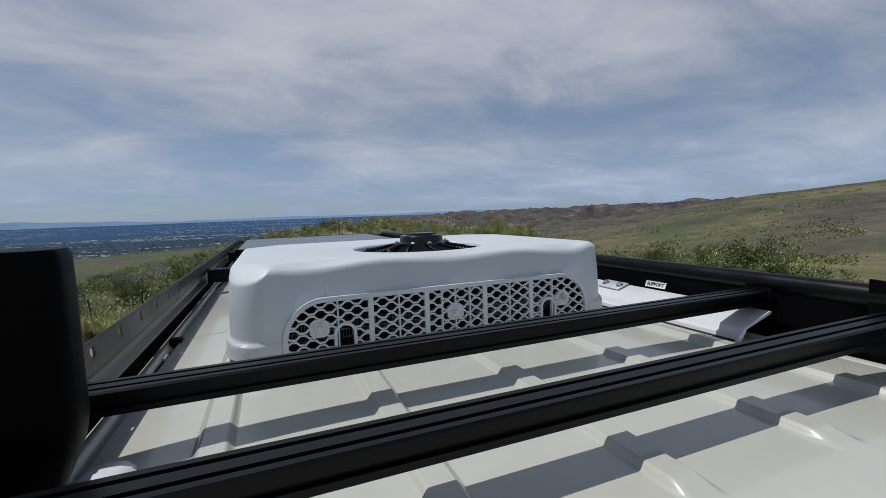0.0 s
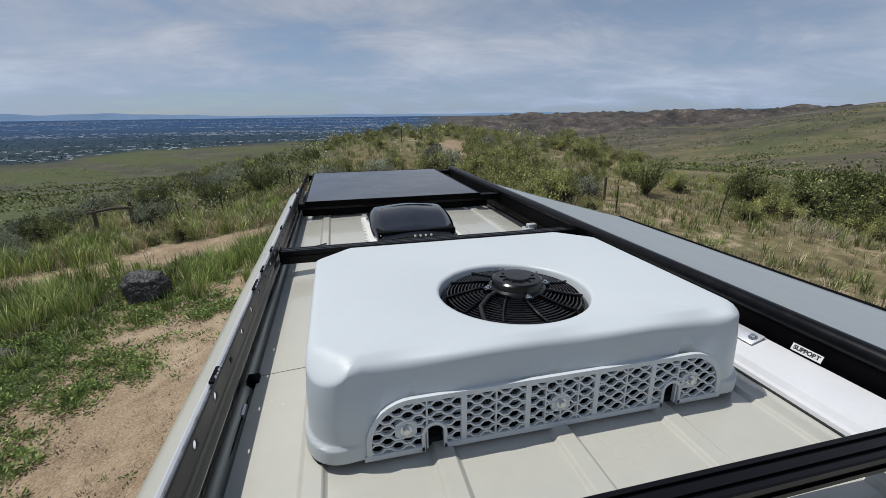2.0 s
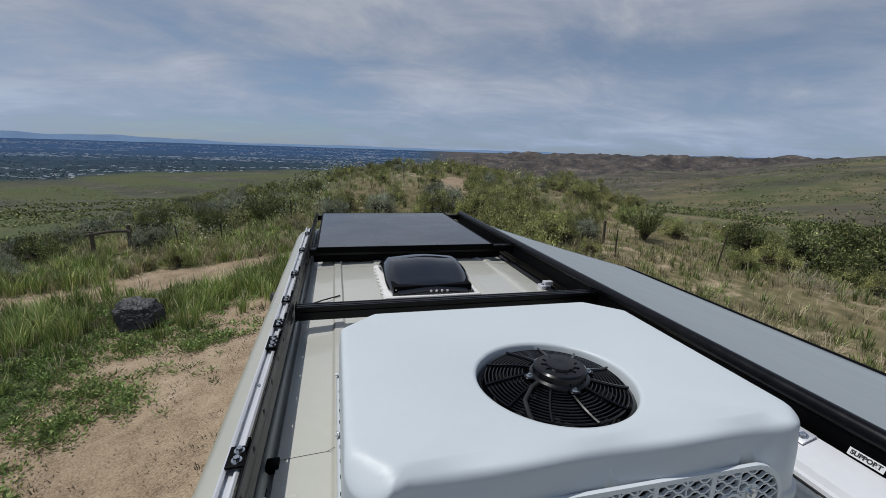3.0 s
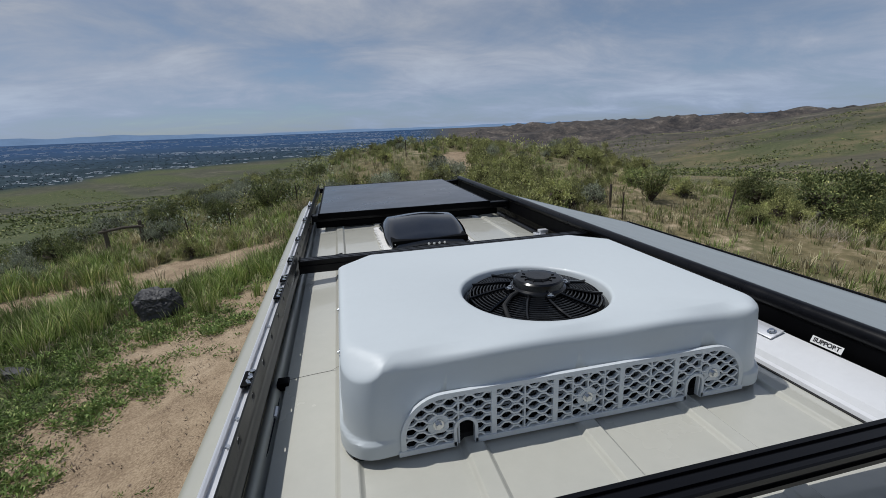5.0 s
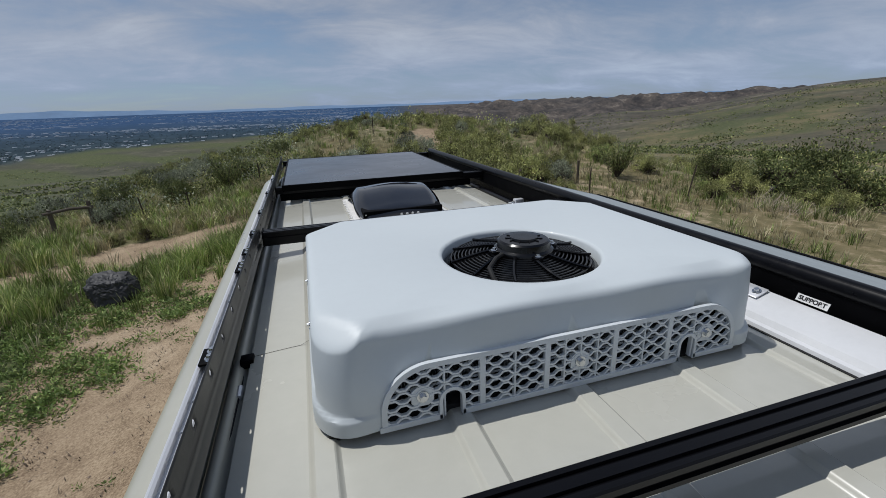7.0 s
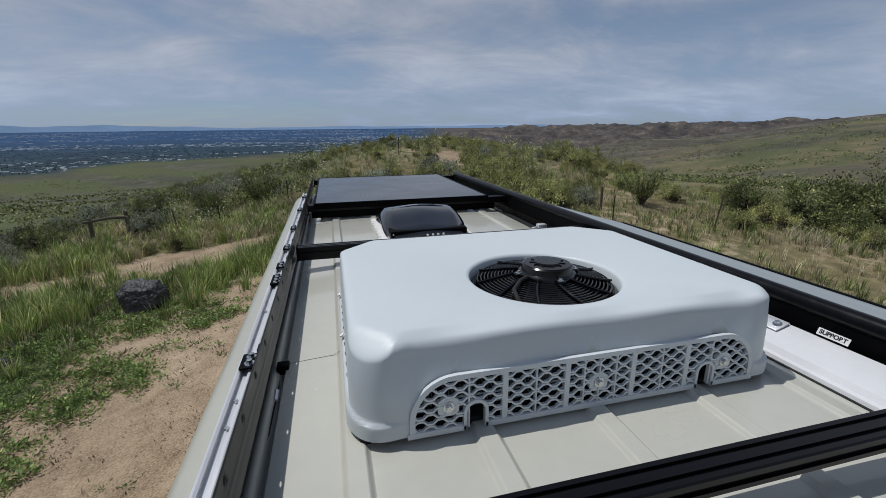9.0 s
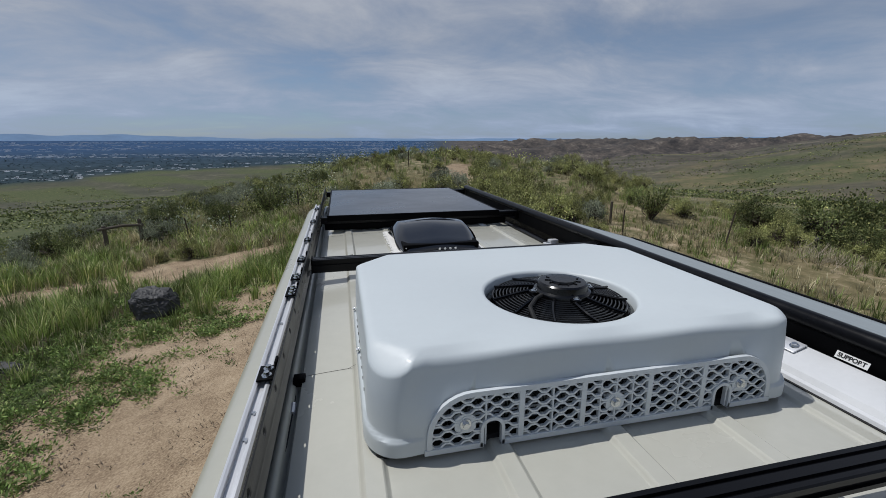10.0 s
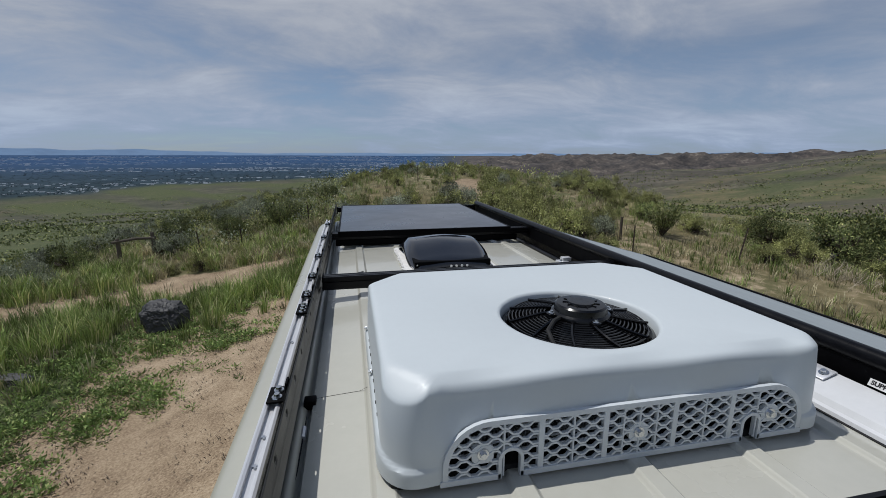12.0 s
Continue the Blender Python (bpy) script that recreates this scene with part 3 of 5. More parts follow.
def side_plate(x, z0, z1, y0, y1, pitch, lean, hole_z, flange):
    """A thin upright plate with a row of oval holes; lean: how far its top stands out; flange: the lip's width."""
    bm = bmesh.new()

    def at(y, z):
        return (x + lean * (z - z0) / (z1 - z0), y, z)
    n = max(1, round((y1 - y0) / pitch))
    for i in range(n):
        a, b = y0 + (y1 - y0) * i / n, y0 + (y1 - y0) * (i + 1) / n
        c = (a + b) / 2
        za, zb = hole_z - 0.013, hole_z + 0.013
        ya, yb = c - 0.018, c + 0.018
        sq = [(ya, za), (c, za), (yb, za), (yb, hole_z), (yb, zb), (c, zb), (ya, zb), (ya, hole_z)]
        ho = [(c + 0.0080 * math.cos(t), hole_z + 0.0085 * math.sin(t)) for t in (radians(225 + 45 * k) for k in range(8))]
        A = [bm.verts.new(at(*p)) for p in sq]
        B = [bm.verts.new(at(*p)) for p in ho]
        for k in range(8):
            bm.faces.new((A[k], A[(k + 1) % 8], B[(k + 1) % 8], B[k]))
        lo = [bm.verts.new(at(y, z0)) for y in (a, ya, c, yb, b)]
        hi = [bm.verts.new(at(y, z1)) for y in (a, ya, c, yb, b)]
        ea = [bm.verts.new(at(a, z)) for z in (za, hole_z, zb)]
        eb = [bm.verts.new(at(b, z)) for z in (za, hole_z, zb)]
        bm.faces.new((lo[0], lo[1], A[0], ea[0]))
        bm.faces.new((lo[1], lo[2], A[1], A[0]))
        bm.faces.new((lo[2], lo[3], A[2], A[1]))
        bm.faces.new((lo[3], lo[4], eb[0], A[2]))
        bm.faces.new((ea[0], A[0], A[7], ea[1]))
        bm.faces.new((ea[1], A[7], A[6], ea[2]))
        bm.faces.new((A[2], eb[0], eb[1], A[3]))
        bm.faces.new((A[3], eb[1], eb[2], A[4]))
        bm.faces.new((ea[2], A[6], hi[1], hi[0]))
        bm.faces.new((A[6], A[5], hi[2], hi[1]))
        bm.faces.new((A[5], A[4], hi[3], hi[2]))
        bm.faces.new((A[4], eb[2], hi[4], hi[3]))
        if flange:
            w = [bm.verts.new((x - flange * 0.4, y, z0 - 0.012)) for y in (a, b)]
            v = [bm.verts.new((x - flange, y, z0 - 0.013)) for y in (a, b)]
            bm.faces.new((lo[0], w[0], w[1], lo[4], lo[3], lo[2], lo[1]))
            bm.faces.new((w[0], v[0], v[1], w[1]))
    bmesh.ops.remove_doubles(bm, verts=bm.verts, dist=0.0002)
    return bm


plate_l = part("side_plate", side_plate(-0.717, 2.917, 2.965, -0.5155, 3.9641, 0.1445, -0.004, 2.945, 0.012), RAIL_IN, rack, "black side plate with a row of oval holes", smooth=30)
plate_r = part("side_plate", side_plate(0.742, 2.85, 2.965, -0.5155, 3.80, 0.20, 0.004, 2.936, -0.02), BLACK, rack, "black side plate with a row of oval holes", smooth=30)
for p in (plate_l, plate_r):
    md = p.modifiers.new("thickness", "SOLIDIFY")
    md.thickness, md.offset = 0.0014, 0.0
bm = bmesh.new()
extrude(bm, [(-0.719, 2.911), (-0.725, 2.905), (-0.727, 2.893), (-0.724, 2.880), (-0.7165, 2.872), (-0.7165, 2.866), (-0.721, 2.866), (-0.728, 2.877), (-0.732, 2.893), (-0.729, 2.908), (-0.723, 2.914)], -0.60, 3.96)
part("lower_channel", bm, CHANNEL, rack, "dark grey rolled channel below the side plate", smooth=45)
# skirt hidden behind the channel, added to keep sun off the gutter bead
bm = bmesh.new()
extrude(bm, [(-0.729, 2.895), (-0.752, 2.872), (-0.755, 2.866), (-0.755, 2.790), (-0.751, 2.790), (-0.751, 2.864), (-0.748, 2.869), (-0.727, 2.891)], -0.60, 3.72)
part("hidden_skirt", bm, BLACK, rack, smooth=40)
# curled rear end of each side plate
for x, s in ((-0.716, -1), (0.742, 1)):
    bm = bmesh.new()
    t = 2.965 if s < 0 else 2.984
    o = [(-0.515, t), (-0.57, t - 0.003), (-0.61, t - 0.012), (-0.634, t - 0.029), (-0.645, 2.92), (-0.648, 2.80), (-0.60, 2.80), (-0.515, 2.87)]
    extrude(bm, o, x - 0.004, x + 0.004, axis="x")
    part("plate_end", bm, BLACK, rack)
# rounded top roll along the passenger plate
bm = bmesh.new()
extrude(bm, arc(0.762, 2.945, 0.026, -60, 240, 14), -0.64, 3.80)
part("top_roll", bm, BLACK_BAR, rack, "rounded black edge roll", smooth=40)
# bare aluminium track beside the gutter
bm = bmesh.new()
extrude(bm, [(-0.818, 2.797), (-0.776, 2.792), (-0.776, 2.815), (-0.782, 2.818), (-0.788, 2.817), (-0.788, 2.807), (-0.806, 2.809), (-0.806, 2.821), (-0.812, 2.823), (-0.818, 2.82)], -0.94, 3.72)
track = part("mounting_track", bm, ALU, rack, "bright aluminium mounting track with grub screws", smooth=20)
for y in (-0.55, -0.2, 0.16, 0.26, 0.80, 1.65, 2.5, 3.4):
    bm = bmesh.new()
    bolt(bm, (-0.797, y, 2.806), 0.006, 0.006)
    part("track_screw", bm, STEEL, track)
# black feet clamped to the track
for y, n in ((-0.50, 2), (0.42, 2), (1.10, 3), (1.30, 2), (1.62, 2), (2.10, 2), (2.75, 2), (3.4, 2)):
    bm = bmesh.new()
    hl = 0.022 + 0.018 * (n - 1)
    box(bm, -0.811, -0.758, y - hl, y + hl, 2.8235, 2.8305, 0.0025)
    box(bm, -0.764, -0.7565, y - 0.020, y + 0.020, 2.826, 2.868, 0.002)
    foot = part("rack_foot", bm, BLACK, rack)
    for k in range(n):
        bm = bmesh.new()
        bolt(bm, (-0.786, y + (k - (n - 1) / 2) * 0.036, 2.8305), 0.0085, 0.009)
        part("foot_bolt", bm, STEEL, foot)

# ---- awning rolled out on the passenger side ----
awning = thing("awning", (1.8, 1.4, 2.6), "rolled-out awning with streaked grey fabric and a black front rail", "awning")
AW_IN, AW_OUT = (0.785, 2.905), (2.89, 2.275)
AW_Y0, AW_Y1 = -0.86, 3.75


def fabric_at(u, v):
    """A point of the fabric: u from the case to the front rail, v from the rear end to the front end."""
    x = AW_IN[0] + (AW_OUT[0] - AW_IN[0]) * u
    y = AW_Y0 + (AW_Y1 - AW_Y0) * v
    slack = math.sin(math.pi * u) * (0.014 + 0.010 * math.sin(math.pi * v))
    ripple = 0.0022 * math.sin(11 * v * math.tau + 2.0 * u) * math.sin(math.pi * u)
    return Vector((x, y, AW_IN[1] + (AW_OUT[1] - AW_IN[1]) * u - slack + ripple))


bm = bmesh.new()
g = [[bm.verts.new(fabric_at(i / 20, j / 90)) for i in range(21)] for j in range(91)]
for p, q in zip(g, g[1:]):
    for i in range(20):
        bm.faces.new((p[i], p[i + 1], q[i + 1], q[i]))
fabric = part("fabric", bm, AWNING, awning, "grey woven fabric with fine long streaks", smooth=60)
md = fabric.modifiers.new("thickness", "SOLIDIFY")
md.thickness, md.offset = 0.002, -1.0
for v in (0.0, 1.0):
    bm = bmesh.new()
    tube(bm, [fabric_at(i / 20, v) + Vector((0, 0, 0.001)) for i in range(21)], 0.0035, 6)
    part("hem", bm, AWNING, fabric)
bm = bmesh.new()
ox, oz = AW_OUT
extrude(bm, [(ox - 0.006, oz + 0.006), (ox + 0.004, oz + 0.012), (ox + 0.022, oz + 0.010), (ox + 0.034, oz - 0.004), (ox + 0.036, oz - 0.085), (ox + 0.020, oz - 0.098), (ox + 0.002, oz - 0.090), (ox - 0.008, oz - 0.02)], AW_Y0 - 0.06, AW_Y1 + 0.05)
part("front_rail", bm, BLACK, awning, "black front rail of the awning", smooth=30)
bm = bmesh.new()
extrude(bm, [(0.770, 2.912), (0.800, 2.925), (0.822, 2.908), (0.832, 2.87), (0.832, 2.80), (0.815, 2.775), (0.770, 2.775)], AW_Y0 - 0.08, AW_Y1 + 0.08)
part("case", bm, BLACK_BAR, awning, "black awning case along the roof edge", smooth=40)

# ---- air conditioner ----
AC_X0, AC_X1, AC_Y0, AC_Y1, AC_Z0, AC_TOP = -0.535, 0.512, -0.012, 0.80, 2.846, 3.052
FAN = (0.0, 0.272)
FAN_R = 0.198
ac = thing("air_conditioner", (0, 0.4, ROOF + 0.012), "white rooftop air conditioner with a black fan and a lattice front", "air conditioner")


def ac_ring(inset, z, n=128):
    """The shroud's outline, drawn in by inset, at height z: straight sides, round front corners, cut-off rear corners."""
    x0, x1, y0, y1 = AC_X0 + inset, AC_X1 - inset, AC_Y0 + inset, AC_Y1 - inset
    rf, rb = max(0.02, 0.085 - inset * 0.3), max(0.02, 0.115 - inset * 0.2)
    pts = []
    def corner(cx, cy, r, a0, k=10, p=1.0):
        for i in range(k + 1):
            a = radians(a0 + 90 * i / k)
            pts.append((cx + r * math.cos(a), cy + r * math.sin(a)))
    def side(a, b, k):
        for i in range(1, k):
            pts.append((a[0] + (b[0] - a[0]) * i / k, a[1] + (b[1] - a[1]) * i / k))
    corner(x0 + rf, y0 + rf, rf, 180)
    side((x0 + rf, y0), (x1 - rf, y0), 40)
    corner(x1 - rf, y0 + rf, rf, 270)
    side((x1, y0 + rf), (x1, y1 - rb), 20)
    pts.extend([(x1, y1 - rb), (x1 - rb * 0.08, y1 - rb * 0.88), (x1 - rb * 0.88, y1 - rb * 0.08), (x1 - rb, y1)])
    side((x1 - rb, y1), (x0 + rb, y1), 30)
    pts.extend([(x0 + rb, y1), (x0 + rb * 0.88, y1 - rb * 0.08), (x0 + rb * 0.08, y1 - rb * 0.88), (x0, y1 - rb)])
    side((x0, y1 - rb), (x0, y0 + rf), 20)
    out = []
    for x, y in pts:
        lift = smooth01((z - 2.93) / 0.09)
        front = smooth01((0.09 - (y - AC_Y0)) / 0.06)
        # the front's upper edge is scalloped: one wide hollow between two swells, a deeper one beside each corner
        xc = abs(x + 0.012)
        swell = (0.5 + 0.5 * math.cos(math.tau * xc / 0.37)) * smooth01((0.46 - xc) / 0.06)
        deep = 0.017 if xc < 0.185 else 0.022
        taper = max(0.0, 1 - inset / 0.06)
        zz = z - lift * front * deep * swell * taper
        y += 0.019 * lift * swell * taper * smooth01((0.03 - (y - y0)) / 0.02)
        # a flat facet cuts each front corner of the top, larger on the driver's side
        for d, c, slope in ((x - AC_X0 + y - AC_Y0, 0.140, 0.50), (AC_X1 - x + y - AC_Y0, 0.095, 0.40)):
            if d < c:
                zz = min(zz, AC_TOP - slope * (c - d) - 0.30 * (AC_TOP - z))
        # the skirt stands out round the front corners
        bulge = 0.007 * smooth01((2.8945 - 0.012 * smooth01((0.09 - (y - AC_Y0)) / 0.09) - z) / 0.006) * smooth01((xc - 0.395) / 0.09)
        x += bulge * (1 if x > 0 else -1)
        y -= bulge * smooth01((0.085 - (y - AC_Y0)) / 0.085)
        out.append((x, y, zz))
    return out


def build_shroud():
    outer = [(0.0, AC_Z0), (0.0, 2.868), (0.0003, 2.874), (0.0006, 2.878), (0.0009, 2.882), (0.0012, 2.886), (0.0015, 2.890), (0.0018, 2.894), (0.002, 2.899), (0.003, 2.93), (0.004, 2.968), (0.0080, 3.022), (0.0085, 3.032), (0.0095, 3.039), (0.0125, 3.0450), (0.0175, 3.0490), (0.024, 3.0508), (0.033, 3.0514), (0.045, 3.0516), (0.053, 3.0518), (0.060, AC_TOP)]
    bm = bmesh.new()
    rings = []
    for inset, z in outer:
        rings.append([bm.verts.new(p) for p in ac_ring(inset, z)])
    n = len(rings[0])
    last = [v.co.copy() for v in rings[-1]]
    def hole(r, z):
        row = []
        for p in last:
            a = math.atan2(p.y - FAN[1], p.x - FAN[0])
            row.append(bm.verts.new((FAN[0] + r * math.cos(a), FAN[1] + r * math.sin(a), z)))
        return row
    rings.append(hole(FAN_R + 0.012, AC_TOP + 0.001))
    rings.append(hole(FAN_R + 0.004, AC_TOP - 0.001))
    rings.append(hole(FAN_R, AC_TOP - 0.008))
    rings.append(hole(FAN_R - 0.002, AC_TOP - 0.05))
    rings.append(hole(FAN_R + 0.004, AC_TOP - 0.05))
    rings.append(hole(FAN_R + 0.008, AC_TOP - 0.012))
    for inset, z in ((0.060, AC_TOP - 0.006), (0.045, 3.036), (0.03, 3.018), (0.014, 2.97), (0.008, 2.90), (0.004, AC_Z0)):
        rings.append([bm.verts.new(p) for p in ac_ring(inset, z)])
    rings.append(rings[0])
    for a, b in zip(rings, rings[1:]):
        for k in range(n):
            try:
                bm.faces.new((a[k], a[(k + 1) % n], b[(k + 1) % n], b[k]))
            except ValueError:
                pass
    ob = part("shroud", bm, WHITE, ac, "glossy white moulded cover", smooth=50)
    # the grille's arched opening and the two drain notches are cut through the front
    cut = bmesh.new()
    extrude(cut, [(x, z if z > 2.85 else 2.82) for x, z in arch(0.0)], -0.06, 0.03)
    cutter = part("cutter", cut, WHITE)
    md = ob.modifiers.new("cut", "BOOLEAN")
    md.operation, md.object, md.solver = "DIFFERENCE", cutter, "EXACT"
    bpy.context.view_layer.update()
    me = bpy.data.meshes.new_from_object(ob.evaluated_get(bpy.context.evaluated_depsgraph_get()))
    ob.modifiers.clear()
    old = ob.data
    ob.data = me
    me.name = "shroud"
    bpy.data.meshes.remove(old)
    bpy.data.objects.remove(cutter)
    return ob


GX0, GX1, GZ0, GZ1 = -0.412, 0.412, 2.849, 2.962
GR = 0.085


def arch(grow):
    x0, x1, z0, z1, r = GX0 - grow, GX1 + grow, GZ0 - min(grow, 0.012), GZ1 + grow, GR + grow
    p = [(x0, z0)]
    p += [(x0 + r - r * math.cos(radians(a)), z1 - r + r * math.sin(radians(a))) for a in range(0, 91, 10)]
    p += [(x1 - r + r * math.sin(radians(a)), z1 - r + r * math.cos(radians(a))) for a in range(0, 91, 10)]
    p.append((x1, z0))
    return p


def in_arch(x, z, grow=0.0):
    x0, x1, z0, z1, r = GX0 - grow, GX1 + grow, GZ0 - grow, GZ1 + grow, GR + grow
    if not (x0 <= x <= x1 and z0 <= z <= z1):
        return False
    for cx, s in ((x0 + r, -1), (x1 - r, 1)):
        if (x - cx) * s > 0 and z > z1 - r and math.hypot(x - cx, z - z1 + r) > r:
            return False
    return True


NOTCH = (-0.283, 0.283)


def in_notch(x, z, grow=0.0):
    for c in NOTCH:
        w = 0.021 + grow
        if abs(x - c) < w and z < 2.882 + grow * 0.3:
            return True
        if math.hypot(x - c, z - 2.882) < w and z >= 2.882:
            return True
    return False


def sweep(bm, pts, w, y0, y1):
    """A flat strand through (x, z) points, w wide in the grille's plane, from y0 to y1 deep."""
    rows = []
    for i, (x, z) in enumerate(pts):
        ax, az_ = pts[max(i - 1, 0)]
        bx, bz = pts[min(i + 1, len(pts) - 1)]
        d = Vector((bx - ax, bz - az_)).normalized()
        nx, nz = -d.y * w / 2, d.x * w / 2
        rows.append([bm.verts.new(c) for c in ((x + nx, y0, z + nz), (x - nx, y0, z - nz), (x - nx, y1, z - nz), (x + nx, y1, z + nz))])
    for a, b in zip(rows, rows[1:]):
        for k in range(4):
            bm.faces.new((a[k], a[(k + 1) % 4], b[(k + 1) % 4], b[k]))
    bm.faces.new(rows[0][::-1])
    bm.faces.new(rows[-1])


def build_grille():
    yf = AC_Y0 - 0.003
    grille = part("grille_frame", grille_frame(yf), GRILLE_WHITE, ac, "white plastic lattice panel frame", smooth=40)
    pitch, rows = 0.0208, 8
    for k in range(rows):
        zc = 2.857 + k * 0.0137
        bm = bmesh.new()
        run = []
        x = GX0
        while x <= GX1 + 1e-6:
            c = math.cos(math.pi * (x + 0.004) / pitch + k * math.pi)
            z = zc + 0.0042 * max(-1.0, min(1.0, 1.5 * c))
            ok = in_arch(x, z, 0.004) and not in_notch(x, z, 0.003)
            if ok:
                run.append((x, z))
            if (not ok or x > GX1 - 0.0015) and len(run) > 3:
                sweep(bm, run, 0.0040, yf + 0.002, yf + 0.009)
            if not ok:
                run = []
            x += pitch / 10
        part("lattice_strand", bm, GRILLE_WHITE, grille, smooth=40)
    for x, w in ((-0.220, 0.0125), (-0.078, 0.0125), (0.085, 0.0125), (0.228, 0.0125), (-0.298, 0.0038), (-0.150, 0.0038), (-0.037, 0.0038), (0.0, 0.0038), (0.041, 0.0038), (0.160, 0.0038), (0.297, 0.0038)):
        top = max(z for z in [GZ0 + i * 0.002 for i in range(60)] if in_arch(x, z, 0.004))
        bm = bmesh.new()
        lo = GZ0 - 0.004
        box(bm, x - w / 2, x + w / 2, yf + 0.001, yf + 0.012, lo, top, 0.001, 1)
        part("upright_rib", bm, GRILLE_WHITE, grille)
    for x in (-0.341, 0.0, 0.333):
        bm = bmesh.new()
        w = 0.022
        extrude(bm, [(x - w, 2.888), (x - w, 2.912), (x - w + 0.012, 2.921), (x + w - 0.012, 2.921), (x + w, 2.912), (x + w, 2.888), (x + w - 0.01, 2.879), (x - w + 0.01, 2.879)], yf + 0.003, yf + 0.012)
        boss = part("bolt_boss", bm, GRILLE_WHITE, grille)
        bm = bmesh.new()
        bolt(bm, (x, yf + 0.003, 2.90), 0.0075, 0.008, (0, -1, 0))
        part("grille_bolt", bm, STEEL, boss, "zinc hexagon bolt with washer")


def grille_frame(yf):
    bm = bmesh.new()
    outer, inner = arch(0.009), arch(-0.002)
    n = len(outer)
    A = [bm.verts.new((x, yf, z)) for x, z in outer]
    B = [bm.verts.new((x, yf, z)) for x, z in inner]
    C = [bm.verts.new((x, AC_Y0 + 0.006, z)) for x, z in outer]
    D = [bm.verts.new((x, yf + 0.014, z)) for x, z in inner]
    for k in range(n - 1):
        bm.faces.new((A[k], A[k + 1], B[k + 1], B[k]))
        bm.faces.new((C[k], C[k + 1], A[k + 1], A[k]))
        bm.faces.new((B[k], B[k + 1], D[k + 1], D[k]))
    # foot rail, broken at the notches, whose arches stand proud
    edges = [GX0 - 0.014, NOTCH[0] - 0.020, NOTCH[0] + 0.020, NOTCH[1] - 0.020, NOTCH[1] + 0.020, GX1 + 0.014]
    for a, b in ((0, 1), (2, 3), (4, 5)):
        box(bm, edges[a], edges[b], yf - 0.001, yf + 0.012, AC_Z0 - 0.006, GZ0 + 0.004, 0.001, 1)
    for c in NOTCH:
        pts = [(c - 0.023, AC_Z0 - 0.004), (c - 0.023, 2.872)] + [(c - 0.023 * math.cos(radians(a)), 2.882 + 0.023 * math.sin(radians(a))) for a in range(0, 181, 15)] + [(c + 0.023, 2.872), (c + 0.023, AC_Z0 - 0.004)]
        sweep(bm, pts, 0.007, yf - 0.001, yf + 0.012)
    return bm


def build_ac_inside():
    # filler box added inside, black so that the openings look dark
    bm = bmesh.new()
    box(bm, AC_X0 + 0.03, AC_X1 - 0.03, 0.085, AC_Y1 - 0.06, ROOF + 0.013, 2.985, 0.01)
    part("inner_filler", bm, RUBBER, ac, "black filler box behind the grille and fan")
    bm = bmesh.new()
    # finned coil, a row of thin upright plates behind the lattice
    x = -0.40
    while x < 0.40:
        box(bm, x, x + 0.0012, 0.050, 0.085, ROOF + 0.02, 2.895)
        x += 0.0075
    tagged(part("condenser_coil", bm, FIN, ac, "dull metal condenser fins", smooth=0), "thin metal condenser fins behind the lattice", kind="stuff")
    bm = bmesh.new()
    for z in (2.858, 2.880):
        tube(bm, [(-0.42, 0.043, z), (-0.2, 0.041, z), (0, 0.043, z), (0.2, 0.041, z), (0.42, 0.043, z)], 0.0045, 6)
    part("coil_pipe", bm, STEEL, ac)
    bm = bmesh.new()
    box(bm, AC_X0 + 0.015, AC_X1 - 0.015, AC_Y0 + 0.02, AC_Y1 - 0.02, ROOF - 0.004, ROOF + 0.022, 0.008)
    part("base_gasket", bm, RUBBER, ac, "black foam gasket")
    for x, y in ((AC_X0 - 0.002, 0.36), (AC_X0 - 0.002, 0.66)):
        bm = bmesh.new()
        bolt(bm, (x, y, 2.90), 0.005, 0.006, (-1, 0, 0))
        part("side_screw", bm, STEEL, ac)
    for i in range(9):
        bm = bmesh.new()
        box(bm, AC_X0 + 0.0005, AC_X0 + 0.0055, 0.16 + i * 0.05, 0.166 + i * 0.05, 2.895, 2.903, 0.001, 1)
        part("side_louvre", bm, RUBBER, ac)


